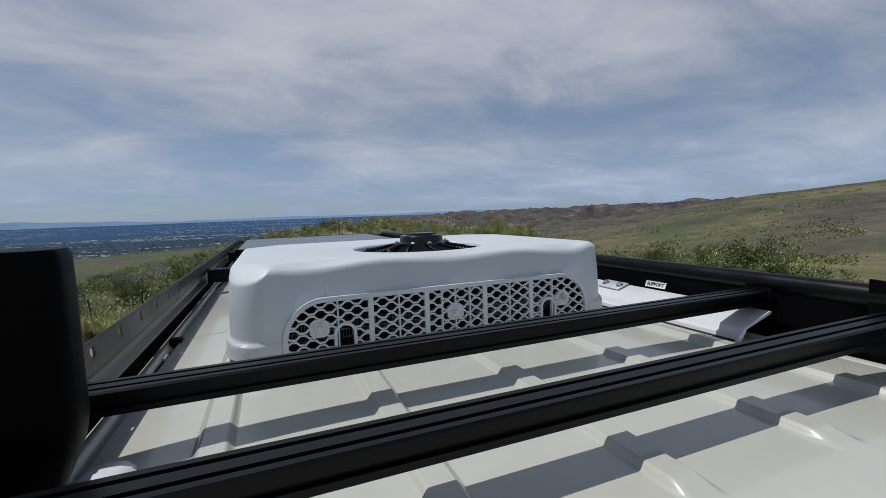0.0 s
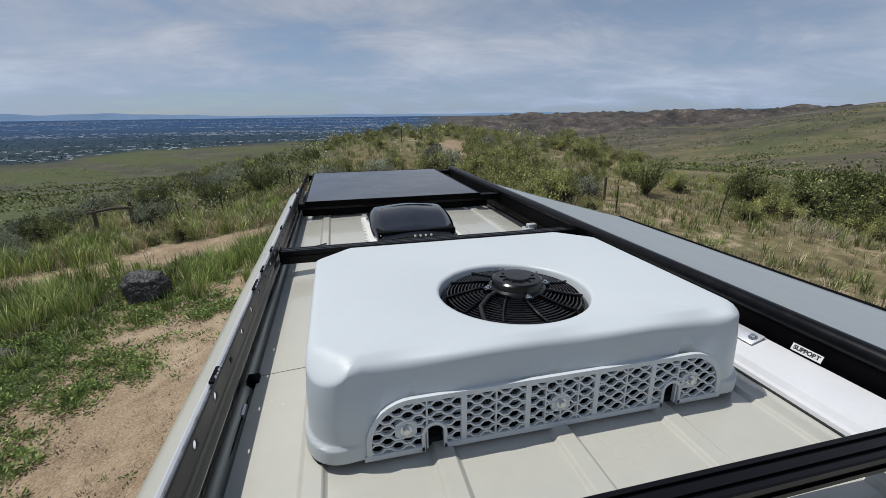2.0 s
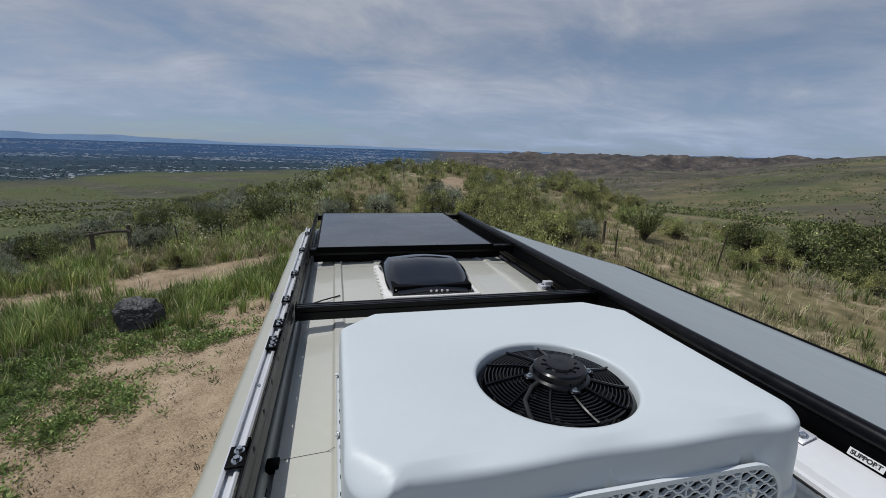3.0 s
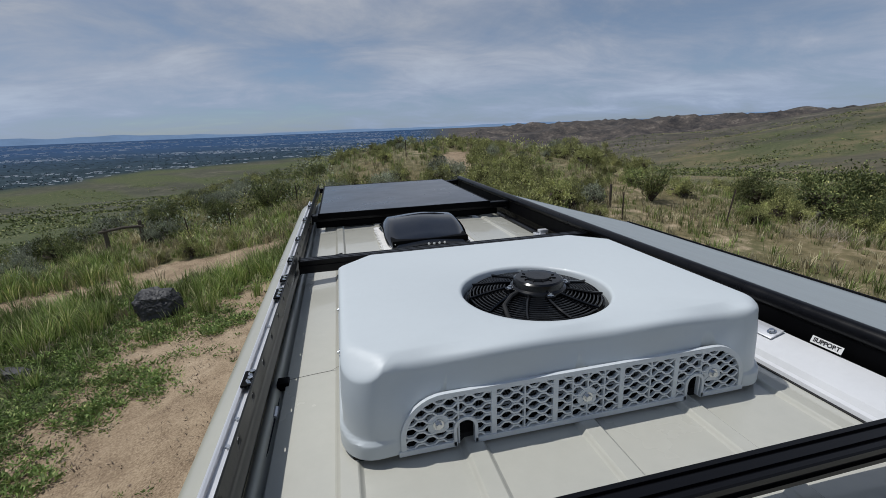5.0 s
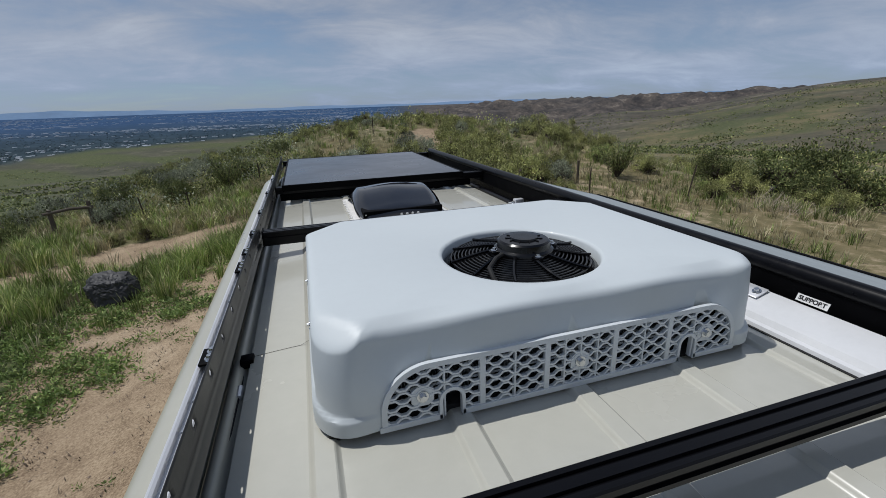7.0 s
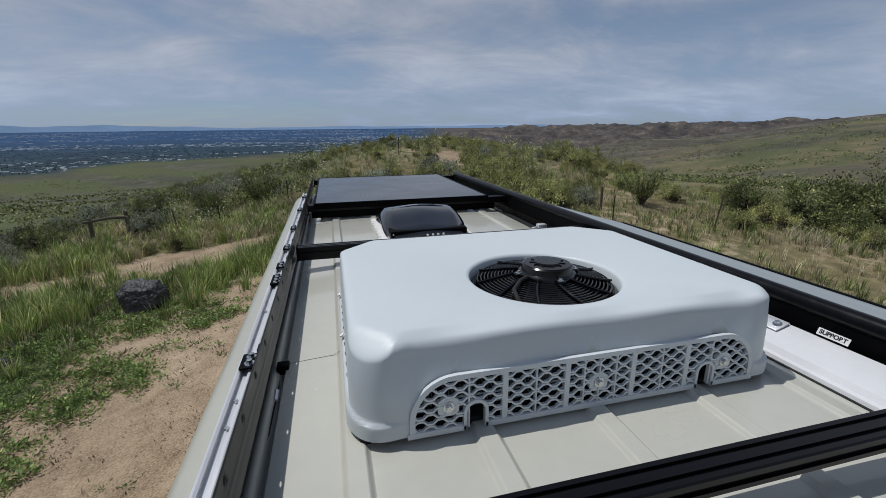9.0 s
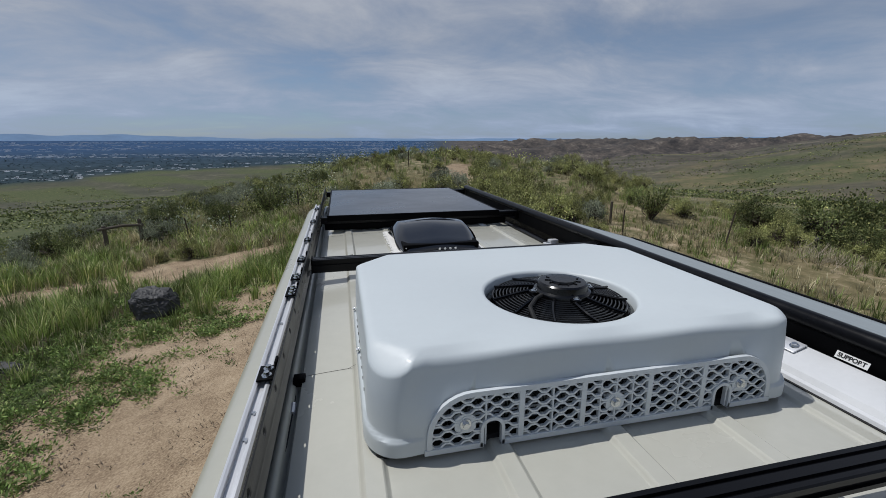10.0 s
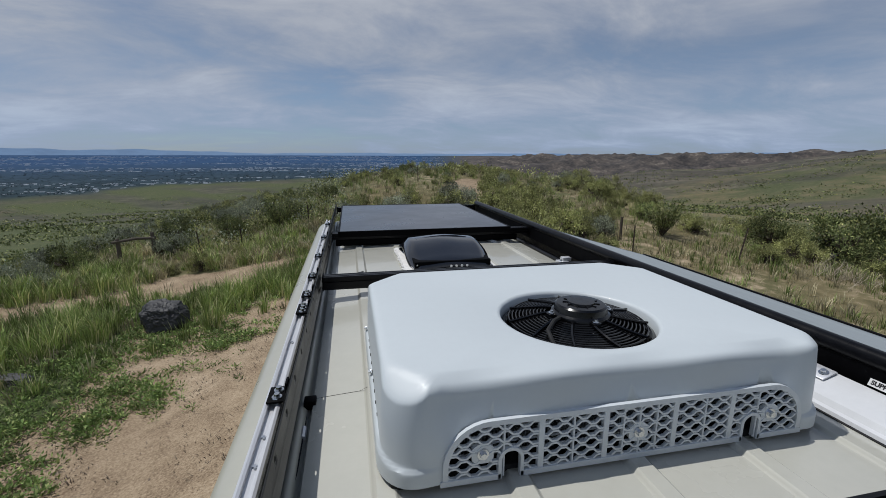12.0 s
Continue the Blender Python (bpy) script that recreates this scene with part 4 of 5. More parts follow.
def build_fan():
    fx, fy = FAN[0], FAN[1]
    z0 = AC_TOP - 0.016
    bm = bmesh.new()
    lathe(bm, [(FAN_R - 0.004, -0.03), (FAN_R - 0.003, -0.012), (FAN_R - 0.012, -0.006), (FAN_R - 0.018, -0.012), (FAN_R - 0.018, -0.07), (FAN_R - 0.004, -0.07)], (fx, fy, z0), 64, cap=False)
    guard = part("fan_guard", bm, FAN_BLACK, ac, "black plastic guard of rings and spokes")

    def dome(r):
        return z0 + 0.002 + 0.020 * (1 - smooth01((r - 0.05) / (FAN_R - 0.05)))
    for i in range(11):
        r = 0.082 + i * (FAN_R - 0.022 - 0.082) / 10
        bm = bmesh.new()
        pts = [(fx + r * math.cos(k * math.tau / 56), fy + r * math.sin(k * math.tau / 56), dome(r)) for k in range(57)]
        tube(bm, pts, 0.0024, 5)
        part("guard_ring", bm, FAN_BLACK, guard)
    for k in range(11):
        a0 = radians(-92 + k * 360 / 11)
        bm = bmesh.new()
        pts = []
        for j in range(8):
            r = 0.064 + j * (FAN_R - 0.017 - 0.064) / 7
            a = a0 + 0.10 * (j / 7) ** 1.4
            pts.append((fx + r * math.cos(a), fy + r * math.sin(a), dome(r) + 0.004))
        tube(bm, pts, 0.0042, 5, 0.0034)
        part("spoke", bm, FAN_BLACK, guard)
    # motor with lobed rim, cap and bolts
    bm = bmesh.new()
    hz = z0 + 0.022
    lathe(bm, [(0.072, -0.03), (0.077, 0.0), (0.075, 0.007), (0.068, 0.011), (0.066, 0.026), (0.061, 0.030), (0.036, 0.0315), (0.0345, 0.036), (0.022, 0.0365), (0.006, 0.036)], (fx + 0.008, fy - 0.006, hz), 40)
    motor = part("fan_motor", bm, FAN_BLACK, ac, "matt black motor with a sunburst cap", smooth=30)
    for k in range(11):
        a = k * math.tau / 11
        bm = bmesh.new()
        o = [Vector((0.034, -0.003, 0)), Vector((0.047, 0, 0)), Vector((0.034, 0.003, 0))]
        vs = []
        for z in (0.0295, 0.0335):
            for p in o:
                q = Matrix.Rotation(a, 3, "Z") @ p
                vs.append(bm.verts.new((fx + 0.008 + q.x, fy - 0.006 + q.y, hz + z)))
        bm.faces.new(vs[:3])
        bm.faces.new(vs[3:])
        for i in range(3):
            bm.faces.new((vs[i], vs[(i + 1) % 3], vs[3 + (i + 1) % 3], vs[3 + i]))
        part("cap_ray", bm, FAN_BLACK, motor, smooth=0)
    for k in range(4):
        a = radians(-92 + 90 * k)
        c = (fx + 0.008 + 0.080 * math.cos(a), fy - 0.006 + 0.080 * math.sin(a), hz + 0.008)
        bm = bmesh.new()
        lathe(bm, [(0.013, -0.016), (0.013, -0.002), (0.010, 0.0)], c, 14)
        lug = part("motor_lug", bm, FAN_BLACK, motor)
        bm = bmesh.new()
        bolt(bm, c, 0.0048, 0.005)
        part("motor_bolt", bm, STEEL, lug)
    for k in range(7):
        a0 = k * math.tau / 7
        bm = bmesh.new()
        g = []
        for j in range(6):
            r = 0.06 + j * 0.022
            row = []
            for i in range(5):
                a = a0 + 0.25 * j / 5 + i * 0.13
                row.append(bm.verts.new((fx + r * math.cos(a), fy + r * math.sin(a), z0 - 0.012 - 0.008 * i)))
            g.append(row)
        for p, q in zip(g, g[1:]):
            for i in range(4):
                bm.faces.new((p[i], p[i + 1], q[i + 1], q[i]))
        blade = part("fan_blade", bm, BLACK, ac)
        md = blade.modifiers.new("thickness", "SOLIDIFY")
        md.thickness = 0.002
    bm = bmesh.new()
    tube(bm, [(fx - 0.045, fy - 0.02, hz + 0.004), (fx - 0.085, fy - 0.045, hz + 0.002), (fx - 0.12, fy - 0.085, hz - 0.004), (fx - 0.125, fy - 0.12, hz - 0.015), (fx - 0.12, fy - 0.14, hz - 0.03)], 0.0055, 8)
    part("motor_cable", bm, RUBBER, ac)


build_shroud()
build_grille()
build_ac_inside()
build_fan()

# ---- roof vent with a domed lid ----
vent = thing("roof_vent", (-0.03, 1.82, ROOF), "glossy black domed roof vent on a white sealed base", "roof vent")
VX0, VX1, VY0, VY1 = -0.260, 0.203, 1.53, 2.13
bm = bmesh.new()
g = []
NU, NV = 22, 22
for j in range(NV + 1):
    v = j / NV
    row = []
    for i in range(NU + 1):
        u = i / NU
        fl = 0.02 * smooth01(1 - v * 3)
        x = VX0 - 0.012 + fl + (VX1 - VX0 + 0.024 - 2 * fl) * u
        y = VY0 + (VY1 - VY0) * v
        h = 0.066 + 0.076 * smooth01(v / 0.55) ** 0.8 - 0.045 * smooth01((v - 0.62) / 0.38)
        e = min(u, 1 - u)
        h -= 0.040 * (1 - smooth01(e / 0.10)) + 0.016 * (1 - smooth01(e / 0.5))
        e2 = min(v, 1 - v)
        h -= 0.022 * (1 - smooth01(e2 / 0.07))
        row.append(bm.verts.new((x, y, ROOF + max(0.03, h))))
    g.append(row)
for a, b in zip(g, g[1:]):
    for i in range(NU):
        bm.faces.new((a[i], a[i + 1], b[i + 1], b[i]))
rim = [g[0][i] for i in range(NU + 1)] + [g[j][NU] for j in range(1, NV + 1)] + [g[NV][i] for i in range(NU - 1, -1, -1)] + [g[j][0] for j in range(NV - 1, 0, -1)]
low = [bm.verts.new((v.co.x, v.co.y, v.co.z - 0.020)) for v in rim]
for k in range(len(rim)):
    bm.faces.new((rim[k], low[k], low[(k + 1) % len(rim)], rim[(k + 1) % len(rim)]))
lid = part("lid", bm, PLASTIC, vent, "glossy black domed lid", smooth=60)
bm = bmesh.new()
tube(bm, [(-0.185, 1.86, ROOF + 0.124), (-0.10, 1.865, ROOF + 0.136), (-0.02, 1.867, ROOF + 0.142), (0.06, 1.865, ROOF + 0.1385), (0.125, 1.86, ROOF + 0.128)], 0.006, 6)
part("lid_ridge", bm, PLASTIC, lid)
for c, nrm in (((-0.187, 1.857, ROOF + 0.128), (0, 0, 1)), ((-0.232, 1.548, ROOF + 0.045), (0, -1, 0))):
    bm = bmesh.new()
    bolt(bm, c, 0.0045, 0.005, nrm)
    part("lid_screw", bm, STEEL, lid)
for i in range(4):
    bm = bmesh.new()
    bolt(bm, (-0.045 + i * 0.030, VY0 - 0.002, ROOF + 0.036), 0.0042, 0.003, (0, -1, 0))
    part("vent_light_slot", bm, LABEL, lid)
bm = bmesh.new()
box(bm, VX0 + 0.015, VX1 - 0.015, VY0 + 0.015, VY1 - 0.015, ROOF + 0.010, ROOF + 0.062, 0.006)
part("vent_base", bm, BLACK, vent)
bm = bmesh.new()
box(bm, VX0 - 0.032, VX1 + 0.030, VY0 - 0.02, VY1 + 0.03, ROOF - 0.004, ROOF + 0.0165, 0.006)
for i in range(34):
    t = i / 33
    x = VX0 - 0.034 + 0.006 * math.sin(i * 2.3)
    g2 = bmesh.ops.create_icosphere(bm, subdivisions=1, radius=0.011 + 0.004 * math.sin(i * 1.7))
    for v in g2["verts"]:
        v.co = Vector((x + v.co.x, VY0 - 0.02 + t * (VY1 - VY0 + 0.04) + v.co.y, ROOF + 0.012 + v.co.z * 0.5))
part("sealed_flange", bm, SEALANT, vent, "white flange bedded in uneven sealant")

# ---- solar panel ----
solar = thing("solar_panel", (0, 3.07, BAR_TOP), "black solar panel lying on the roof rack", "solar panel")
SX0, SX1, SY0, SY1, SZ = -0.665, 0.585, 2.29, 3.86, 2.944
bm = bmesh.new()
box(bm, SX0 + 0.012, SX1 - 0.012, SY0 + 0.012, SY1 - 0.012, SZ - 0.008, SZ - 0.002)
part("glass", bm, SOLAR, solar, "dark glass over black cells")
bm = bmesh.new()
for x0, x1, y0, y1 in ((SX0, SX1, SY0, SY0 + 0.012), (SX0, SX1, SY1 - 0.012, SY1), (SX0, SX0 + 0.012, SY0 + 0.012, SY1 - 0.012), (SX1 - 0.012, SX1, SY0 + 0.012, SY1 - 0.012)):
    box(bm, x0, x1, y0, y1, SZ - 0.040, SZ, 0.0012, 1)
part("frame", bm, BLACK, solar, "black anodised frame")
bm = bmesh.new()
box(bm, SX0 - 0.02, SX1 + 0.06, SY0 + 0.02, SY0 + 0.06, SZ - 0.105, SZ - 0.063, 0.003)
part("support_rail", bm, BLACK, solar)

# ---- white mounting cover with a bolted plate, and its label ----
cover = thing("white_mount_cover", (0.64, 0.1, ROOF), "white powder-coated angled cover along the passenger rail", "cover panel")
bm = bmesh.new()
extrude(bm, [(0.598, 2.818), (0.602, 2.832), (0.612, 2.836), (0.622, 2.850), (0.630, 2.853), (0.716, 2.880), (0.722, 2.880), (0.722, 2.874), (0.632, 2.846), (0.612, 2.818)], -0.335, 0.62)
part("cover_sheet", bm, WHITE_METAL, cover, smooth=25)
bm = bmesh.new()
extrude(bm, [(0.590, 2.8165), (0.590, 2.8235), (0.5975, 2.8235), (0.5975, 2.8165)], -0.33, 0.62)
part("seal_strip", bm, RUBBER, cover)
bm = bmesh.new()
m = Matrix.Translation((0.692, 0.172, 2.8765)) @ Matrix.Rotation(radians(-19), 4, "Y")
box(bm, -0.026, 0.024, -0.050, 0.050, 0.0, 0.004, 0.0015)
bm.transform(m)
plate = part("bolted_plate", bm, ALU, cover, "small grey metal plate with two bolts")
for y in (-0.032, 0.034):
    bm = bmesh.new()
    bolt(bm, (0.0, y, 0.004), 0.0075, 0.008)
    bm.transform(m)
    part("plate_bolt", bm, STEEL, plate)


def text_mesh(body, size, depth):
    cu = bpy.data.curves.new("text", "FONT")
    cu.body, cu.size, cu.extrude, cu.align_x, cu.align_y = body, size, depth, "CENTER", "CENTER"
    cu.offset = 0.0006
    tmp = new("text", cu)
    bpy.context.view_layer.update()
    me = bpy.data.meshes.new_from_object(tmp.evaluated_get(bpy.context.evaluated_depsgraph_get()))
    bpy.data.objects.remove(tmp)
    bpy.data.curves.remove(cu)
    return me


label = thing("support_label", (0.72, 0.015, 2.895), "white label reading SUPPORT on the black rail", "label")
lm = Matrix.Translation((0.7215, 0.016, 2.897)) @ Matrix.Rotation(radians(-90), 4, "Z") @ Matrix.Rotation(radians(68), 4, "X")
bm = bmesh.new()
box(bm, -0.039, 0.039, -0.0098, 0.0098, -0.0004, 0.0004)
bm.transform(lm)
part("label_card", bm, LABEL, label, smooth=0)
me = text_mesh("SUPPORT", 0.0158, 0.0003)
me.materials.clear()
me.materials.append(INK)
me.transform(lm @ Matrix.Translation((0, 0, 0.0008)))
ob = new("lettering", me)
ob.parent = label
ob.matrix_parent_inverse = label.matrix_basis.inverted()

# ---- upright black housing between the rear crossbars ----
post = thing("black_housing", (-0.662, -0.505, ROOF), "tall black upright plastic housing with a tapered foot", "housing")
bm = bmesh.new()
secs = [(0.040, 2.872), (0.046, 2.89), (0.080, 2.935), (0.088, 2.96), (0.088, 3.11), (0.087, 3.128), (0.080, 3.134)]
rows = []
for w, z in secs:
    d = 0.060 if z > 2.93 else 0.042
    hw = w / 2
    o = []
    for cx, cy, a0 in ((hw - 0.018, d / 2 - 0.018, 0), (-hw + 0.018, d / 2 - 0.018, 90), (-hw + 0.018, -d / 2 + 0.018, 180), (hw - 0.018, -d / 2 + 0.018, 270)):
        o += [(cx + 0.018 * math.cos(radians(a0 + k * 18)), cy + 0.018 * math.sin(radians(a0 + k * 18))) for k in range(6)]
    rows.append([bm.verts.new((-0.666 + x, -0.482 + y, z)) for x, y in o])
for a, b in zip(rows, rows[1:]):
    for k in range(len(a)):
        bm.faces.new((a[k], a[(k + 1) % len(a)], b[(k + 1) % len(a)], b[k]))
bm.faces.new(rows[0][::-1])
bm.faces.new(rows[-1])
part("housing_body", bm, BLACK, post, smooth=45)
bm = bmesh.new()
tube(bm, [(-0.673, -0.482, 2.80), (-0.673, -0.482, 2.88)], 0.013, 12)
tube(bm, [(-0.654, -0.482, 2.80), (-0.654, -0.482, 2.88)], 0.011, 12)
part("stem", bm, BLACK, post)

dome = thing("white_cable_gland", (-0.655, -0.345, ROOF), "white domed cable entry gland on the roof edge", "cable gland")
bm = bmesh.new()
lathe(bm, [(0.034, -0.004), (0.034, 0.004), (0.029, 0.010), (0.018, 0.014), (0.005, 0.015)], (-0.655, -0.345, ROOF - 0.012), 24)
part("gland_dome", bm, WHITE_METAL, dome)

# ---- cable along the gutter ----
cable = thing("gutter_cable", (-0.69, 1.0, ROOF - 0.04), "black cable lying along the driver-side gutter", "cable")
bm = bmesh.new()
pts = []
y = -0.7
while y < 2.3:
    pts.append((-0.713 + 0.003 * math.sin(y * 5), y, ROOF - 0.034 + 0.004 * math.sin(y * 9)))
    y += 0.06
tube(bm, pts, 0.0045, 6)
part("cable_run", bm, RUBBER, cable)
bm = bmesh.new()
tube(bm, [(-0.712, 1.5, ROOF - 0.03), (-0.68, 1.52, ROOF - 0.005), (-0.60, 1.56, ROOF + 0.004), (-0.52, 1.60, ROOF + 0.010)], 0.004, 6)
part("cable_branch", bm, RUBBER, cable)
bm = bmesh.new()
box(bm, -0.716, -0.684, 0.370, 0.405, ROOF - 0.03, ROOF - 0.006, 0.003)
part("cable_clip", bm, BLACK, cable)
bm = bmesh.new()
tube(bm, [(-0.708, 0.25, ROOF - 0.03), (-0.708, 0.29, ROOF - 0.028)], 0.008, 8)
part("cable_joint", bm, ALU, cable)

# ---- small white clamp on the passenger rail ----
clamp = thing("white_clamp", (0.67, 1.63, ROOF), "small pale metal clamp against the passenger rail", "clamp")
bm = bmesh.new()
box(bm, 0.640, 0.700, 1.60, 1.66, ROOF - 0.02, ROOF + 0.008, 0.003)
box(bm, 0.665, 0.720, 1.61, 1.65, ROOF + 0.006, ROOF + 0.03, 0.004)
part("clamp_body", bm, ALU, clamp)
bm = bmesh.new()
bolt(bm, (0.66, 1.63, ROOF + 0.008), 0.007, 0.008)
part("clamp_bolt", bm, STEEL, clamp)
# inner ledge rail on the passenger side, running forward
ledge = thing("ledge_rail", (0.69, 2.0, ROOF), "dark aluminium ledge rail along the passenger side", "rail")
bm = bmesh.new()
extrude(bm, [(0.665, ROOF - 0.035), (0.665, ROOF - 0.002), (0.680, ROOF + 0.004), (0.695, ROOF - 0.004), (0.720, ROOF - 0.004), (0.720, ROOF - 0.035)], 0.85, 4.1)
part("ledge_profile", bm, BLACK_BAR, ledge)

# ---- plants ----
def quad_leaf(V, F, c, d, w, l, rng):
    """A leaf of length l and width w at c, pointing along d: a folded diamond."""
    d = d / (np.linalg.norm(d) + 1e-9)
    s = np.cross(d, rng.normal(size=3))
    s /= np.linalg.norm(s) + 1e-9
    i = len(V)
    V.extend([c, c + d * l * 0.5 + s * w * 0.5, c + d * l, c + d * l * 0.5 - s * w * 0.5])
    F.append((i, i + 1, i + 2, i + 3))


def twig(V, F, a, b, r0, r1, rng, bend=0.12):
    """A bent twig with three sides from a to b."""
    a, b = np.array(a, float), np.array(b, float)
    m = (a + b) / 2 + rng.normal(size=3) * bend * np.linalg.norm(b - a) * 0.5
    base = len(V)
    for p, r in ((a, r0), (m, (r0 + r1) / 2), (b, r1)):
        for k in range(3):
            t = k * math.tau / 3
            V.append(p + np.array((math.cos(t) * r, math.sin(t) * r, 0.0)))
    for q in range(2):
        for k in range(3):
            F.append((base + q * 3 + k, base + q * 3 + (k + 1) % 3, base + q * 3 + 3 + (k + 1) % 3, base + q * 3 + 3 + k))


def mesh_of(name, V, F, material, tones=None):
    """A mesh with a tone for each point; tones: rows of (number of points, tone) in order."""
    me = bpy.data.meshes.new(name)
    me.from_pydata([tuple(float(c) for c in v) for v in V], [], F)
    values = [0.5] * len(V)
    if tones:
        values = [t for n, t in tones for _ in range(n)]
    me.attributes.new("tone", "FLOAT", "POINT").data.foreach_set("value", values)
    me.materials.append(material)
    me.update()
    return me


def shrub_meshes(seed, width, height, clumps, leaves, size, material, spread=0.16, upright=0.4, lean=0.0):
    """The branches, with dark quads added among them, and the crown of one shrub, standing at the origin."""
    rng = np.random.default_rng(seed)
    V, F, B, G, tones = [], [], [], [], []
    for _ in range(clumps):
        tones.append((4 * leaves, rng.uniform()))
        a = rng.uniform(0, math.tau)
        rad = width / 2 * math.sqrt(rng.uniform(0.02, 1.0)) * rng.uniform(0.75, 1.1)
        dome = math.sqrt(max(0.05, 1 - (2 * rad / width) ** 2 * 0.8))
        top = np.array((rad * math.cos(a) + lean * height, rad * math.sin(a), height * dome * rng.uniform(0.16, 1.0)))
        root = np.array((rng.normal() * 0.04 * width, rng.normal() * 0.04 * width, -0.05))
        twig(B, G, root, top * 0.55, 0.010 * width, 0.006 * width, rng)
        twig(B, G, top * 0.55, top, 0.006 * width, 0.002 * width, rng)
        cr = spread * width * rng.uniform(0.6, 1.3)
        for _ in range(leaves):
            o = rng.normal(size=3) * cr * np.array((0.55, 0.55, 0.62))
            c = top + o
            if c[2] < 0.02:
                c[2] = 0.02 + rng.uniform(0, 0.1)
            d = o / (np.linalg.norm(o) + 1e-6) * 0.7 + np.array((0, 0, upright)) + rng.normal(size=3) * 0.5
            quad_leaf(V, F, c, d, size * rng.uniform(0.35, 0.6), size * rng.uniform(0.8, 1.5), rng)
    # big dark quads added inside block light and stand in for inner shade
    for _ in range(70):
        o = rng.normal(size=3)
        o /= np.linalg.norm(o) + 1e-6
        c = np.array((o[0] * width * 0.27, o[1] * width * 0.27, 0.04 + abs(o[2]) * height * 0.46)) * rng.uniform(0.3, 1.0)
        quad_leaf(B, G, c, rng.normal(size=3), 0.12 * width, 0.20 * width, rng)
    return mesh_of("stem", B, G, BARK), mesh_of("crown", V, F, material, tones)


def shrub(name, meshes, place, turn, size, label, category, group):
    x, y = place
    ob = new(name)
    ob.empty_display_size = 0.1
    ob.matrix_basis = Matrix.LocRotScale((x, y, ground_z(x, y) - 0.02), Euler((0, 0, turn)), (size, size, size * (0.85 + 0.3 * ((turn * 7.3) % 1))))
    tagged(ob, label, category, group)
    for part_name, me in zip(("stem", "crown"), meshes):
        p = new(part_name, me)
        p.parent = ob
    return ob


SAGE_KINDS = [shrub_meshes(10 + i, 1.0, 0.62, 32, 105, 0.044, SAGE, 0.11, 0.7) for i in range(3)]
GREEN_KINDS = [shrub_meshes(20 + i, 1.0, 0.74, 34, 110, 0.043, GREEN, 0.11, 0.8) for i in range(4)]
DARK_KINDS = [shrub_meshes(30 + i, 1.0, 0.72, 48, 120, 0.036, DARK, 0.09, 0.5) for i in range(2)]
LIGHT_KINDS = [shrub_meshes(40 + i, 1.0, 0.7, 26, 70, 0.05, GRASS, 0.13, 1.1) for i in range(2)]

rng = np.random.default_rng(7)


def free_ground(x, y, gap=0.9):
    if abs(x) < 2.1 and -3 < y < 8:
        return False
    return min(near_line(x, y, TRAIL), near_line(x, y, TRAIL_FAR), near_line(x, y, BARE)) > gap


def shrub_field(x, y):
    """How thickly shrubs grow: dense on the knoll's flanks and the left bank, thin near the van."""
    r = math.hypot(x, y)
    az = math.degrees(math.atan2(x, y))
    if r < 10.5 or (az < -8 and r < 15.5) or (33 < az < 50 and r < 17.5) or (38 < az < 46 and r < 33) or (abs(x + 8.3) < 1.7 and 12.2 < y < 16.4):
        return 0.0
    d = 0.25
    d += 0.9 * smooth01((az - 10) / 8) * smooth01((40 - az) / 5) * smooth01((r - 13.5) / 2)
    d += 0.65 * smooth01((-az - 8) / 8) * smooth01((r - 17.5) / 4)
    d += 0.35 * smooth01((r - 20) / 6)
    d += 0.8 * smooth01((az - 48) / 6) * smooth01((r - 17) / 3)
    return min(1.0, d) * (0.55 + 0.45 * wave(x, y, 5.0, 0.4))


# single large shrubs
for x, y, s, k in ((16.9, 11.3, 2.7, 0), (15.2, 12.6, 1.9, 1), (18.6, 10.2, 2.9, 1), (21.5, 13.6, 2.6, 0), (16.2, 9.7, 2.0, 0), (19.6, 12.0, 2.6, 1)):
    shrub("juniper_shrub", DARK_KINDS[k], (x, y), x * 1.7, s, "dense dark green juniper shrub on dry ground", "shrub", "large shrubs")
for x, y, s, k in ((14.6, 11.3, 1.3, 0), (13.4, 14.6, 1.2, 3), (20.4, 8.8, 1.8, 0)):
    shrub("large_bush", GREEN_KINDS[k], (x, y), x * 1.3, s, "large yellow-green bush among the junipers", "bush", "large shrubs")
for x, y, s in ((-5.35, 13.9, 0.72), (-6.1, 13.7, 0.5), (-4.4, 15.0, 0.5), (-10.6, 14.4, 0.8), (-11.0, 12.6, 0.8)):
    shrub("green_bush", GREEN_KINDS[int(s * 10) % 4], (x, y), x, s, "round bright green bush beside the trail", "bush", "green bushes")
for x, y, s in ((-9.9, 13.6, 1.15), (-9.1, 13.0, 0.9), (-11.0, 13.4, 1.2), (-11.9, 14.6, 1.3), (-6.85, 15.9, 1.25), (-10.2, 15.2, 1.2)):
    shrub("sagebrush", SAGE_KINDS[int(s * 20) % 3], (x, y), x * 2.1, s, "grey-green sagebrush beside the wooden barrier", "sagebrush", "sagebrush on the slope")
for x, y, s in ((-9.4, 14.9, 1.3), (-11.3, 16.2, 1.3), (-5.0, 17.2, 1.2), (-3.0, 18.6, 1.2), (-7.4, 18.2, 1.4), (-1.5, 20.5, 1.2)):
    shrub("juniper_shrub", DARK_KINDS[int(s * 10) % 2], (x, y), x * 1.9, s, "dark twiggy shrub on the bank", "shrub", "bushes on the slope")
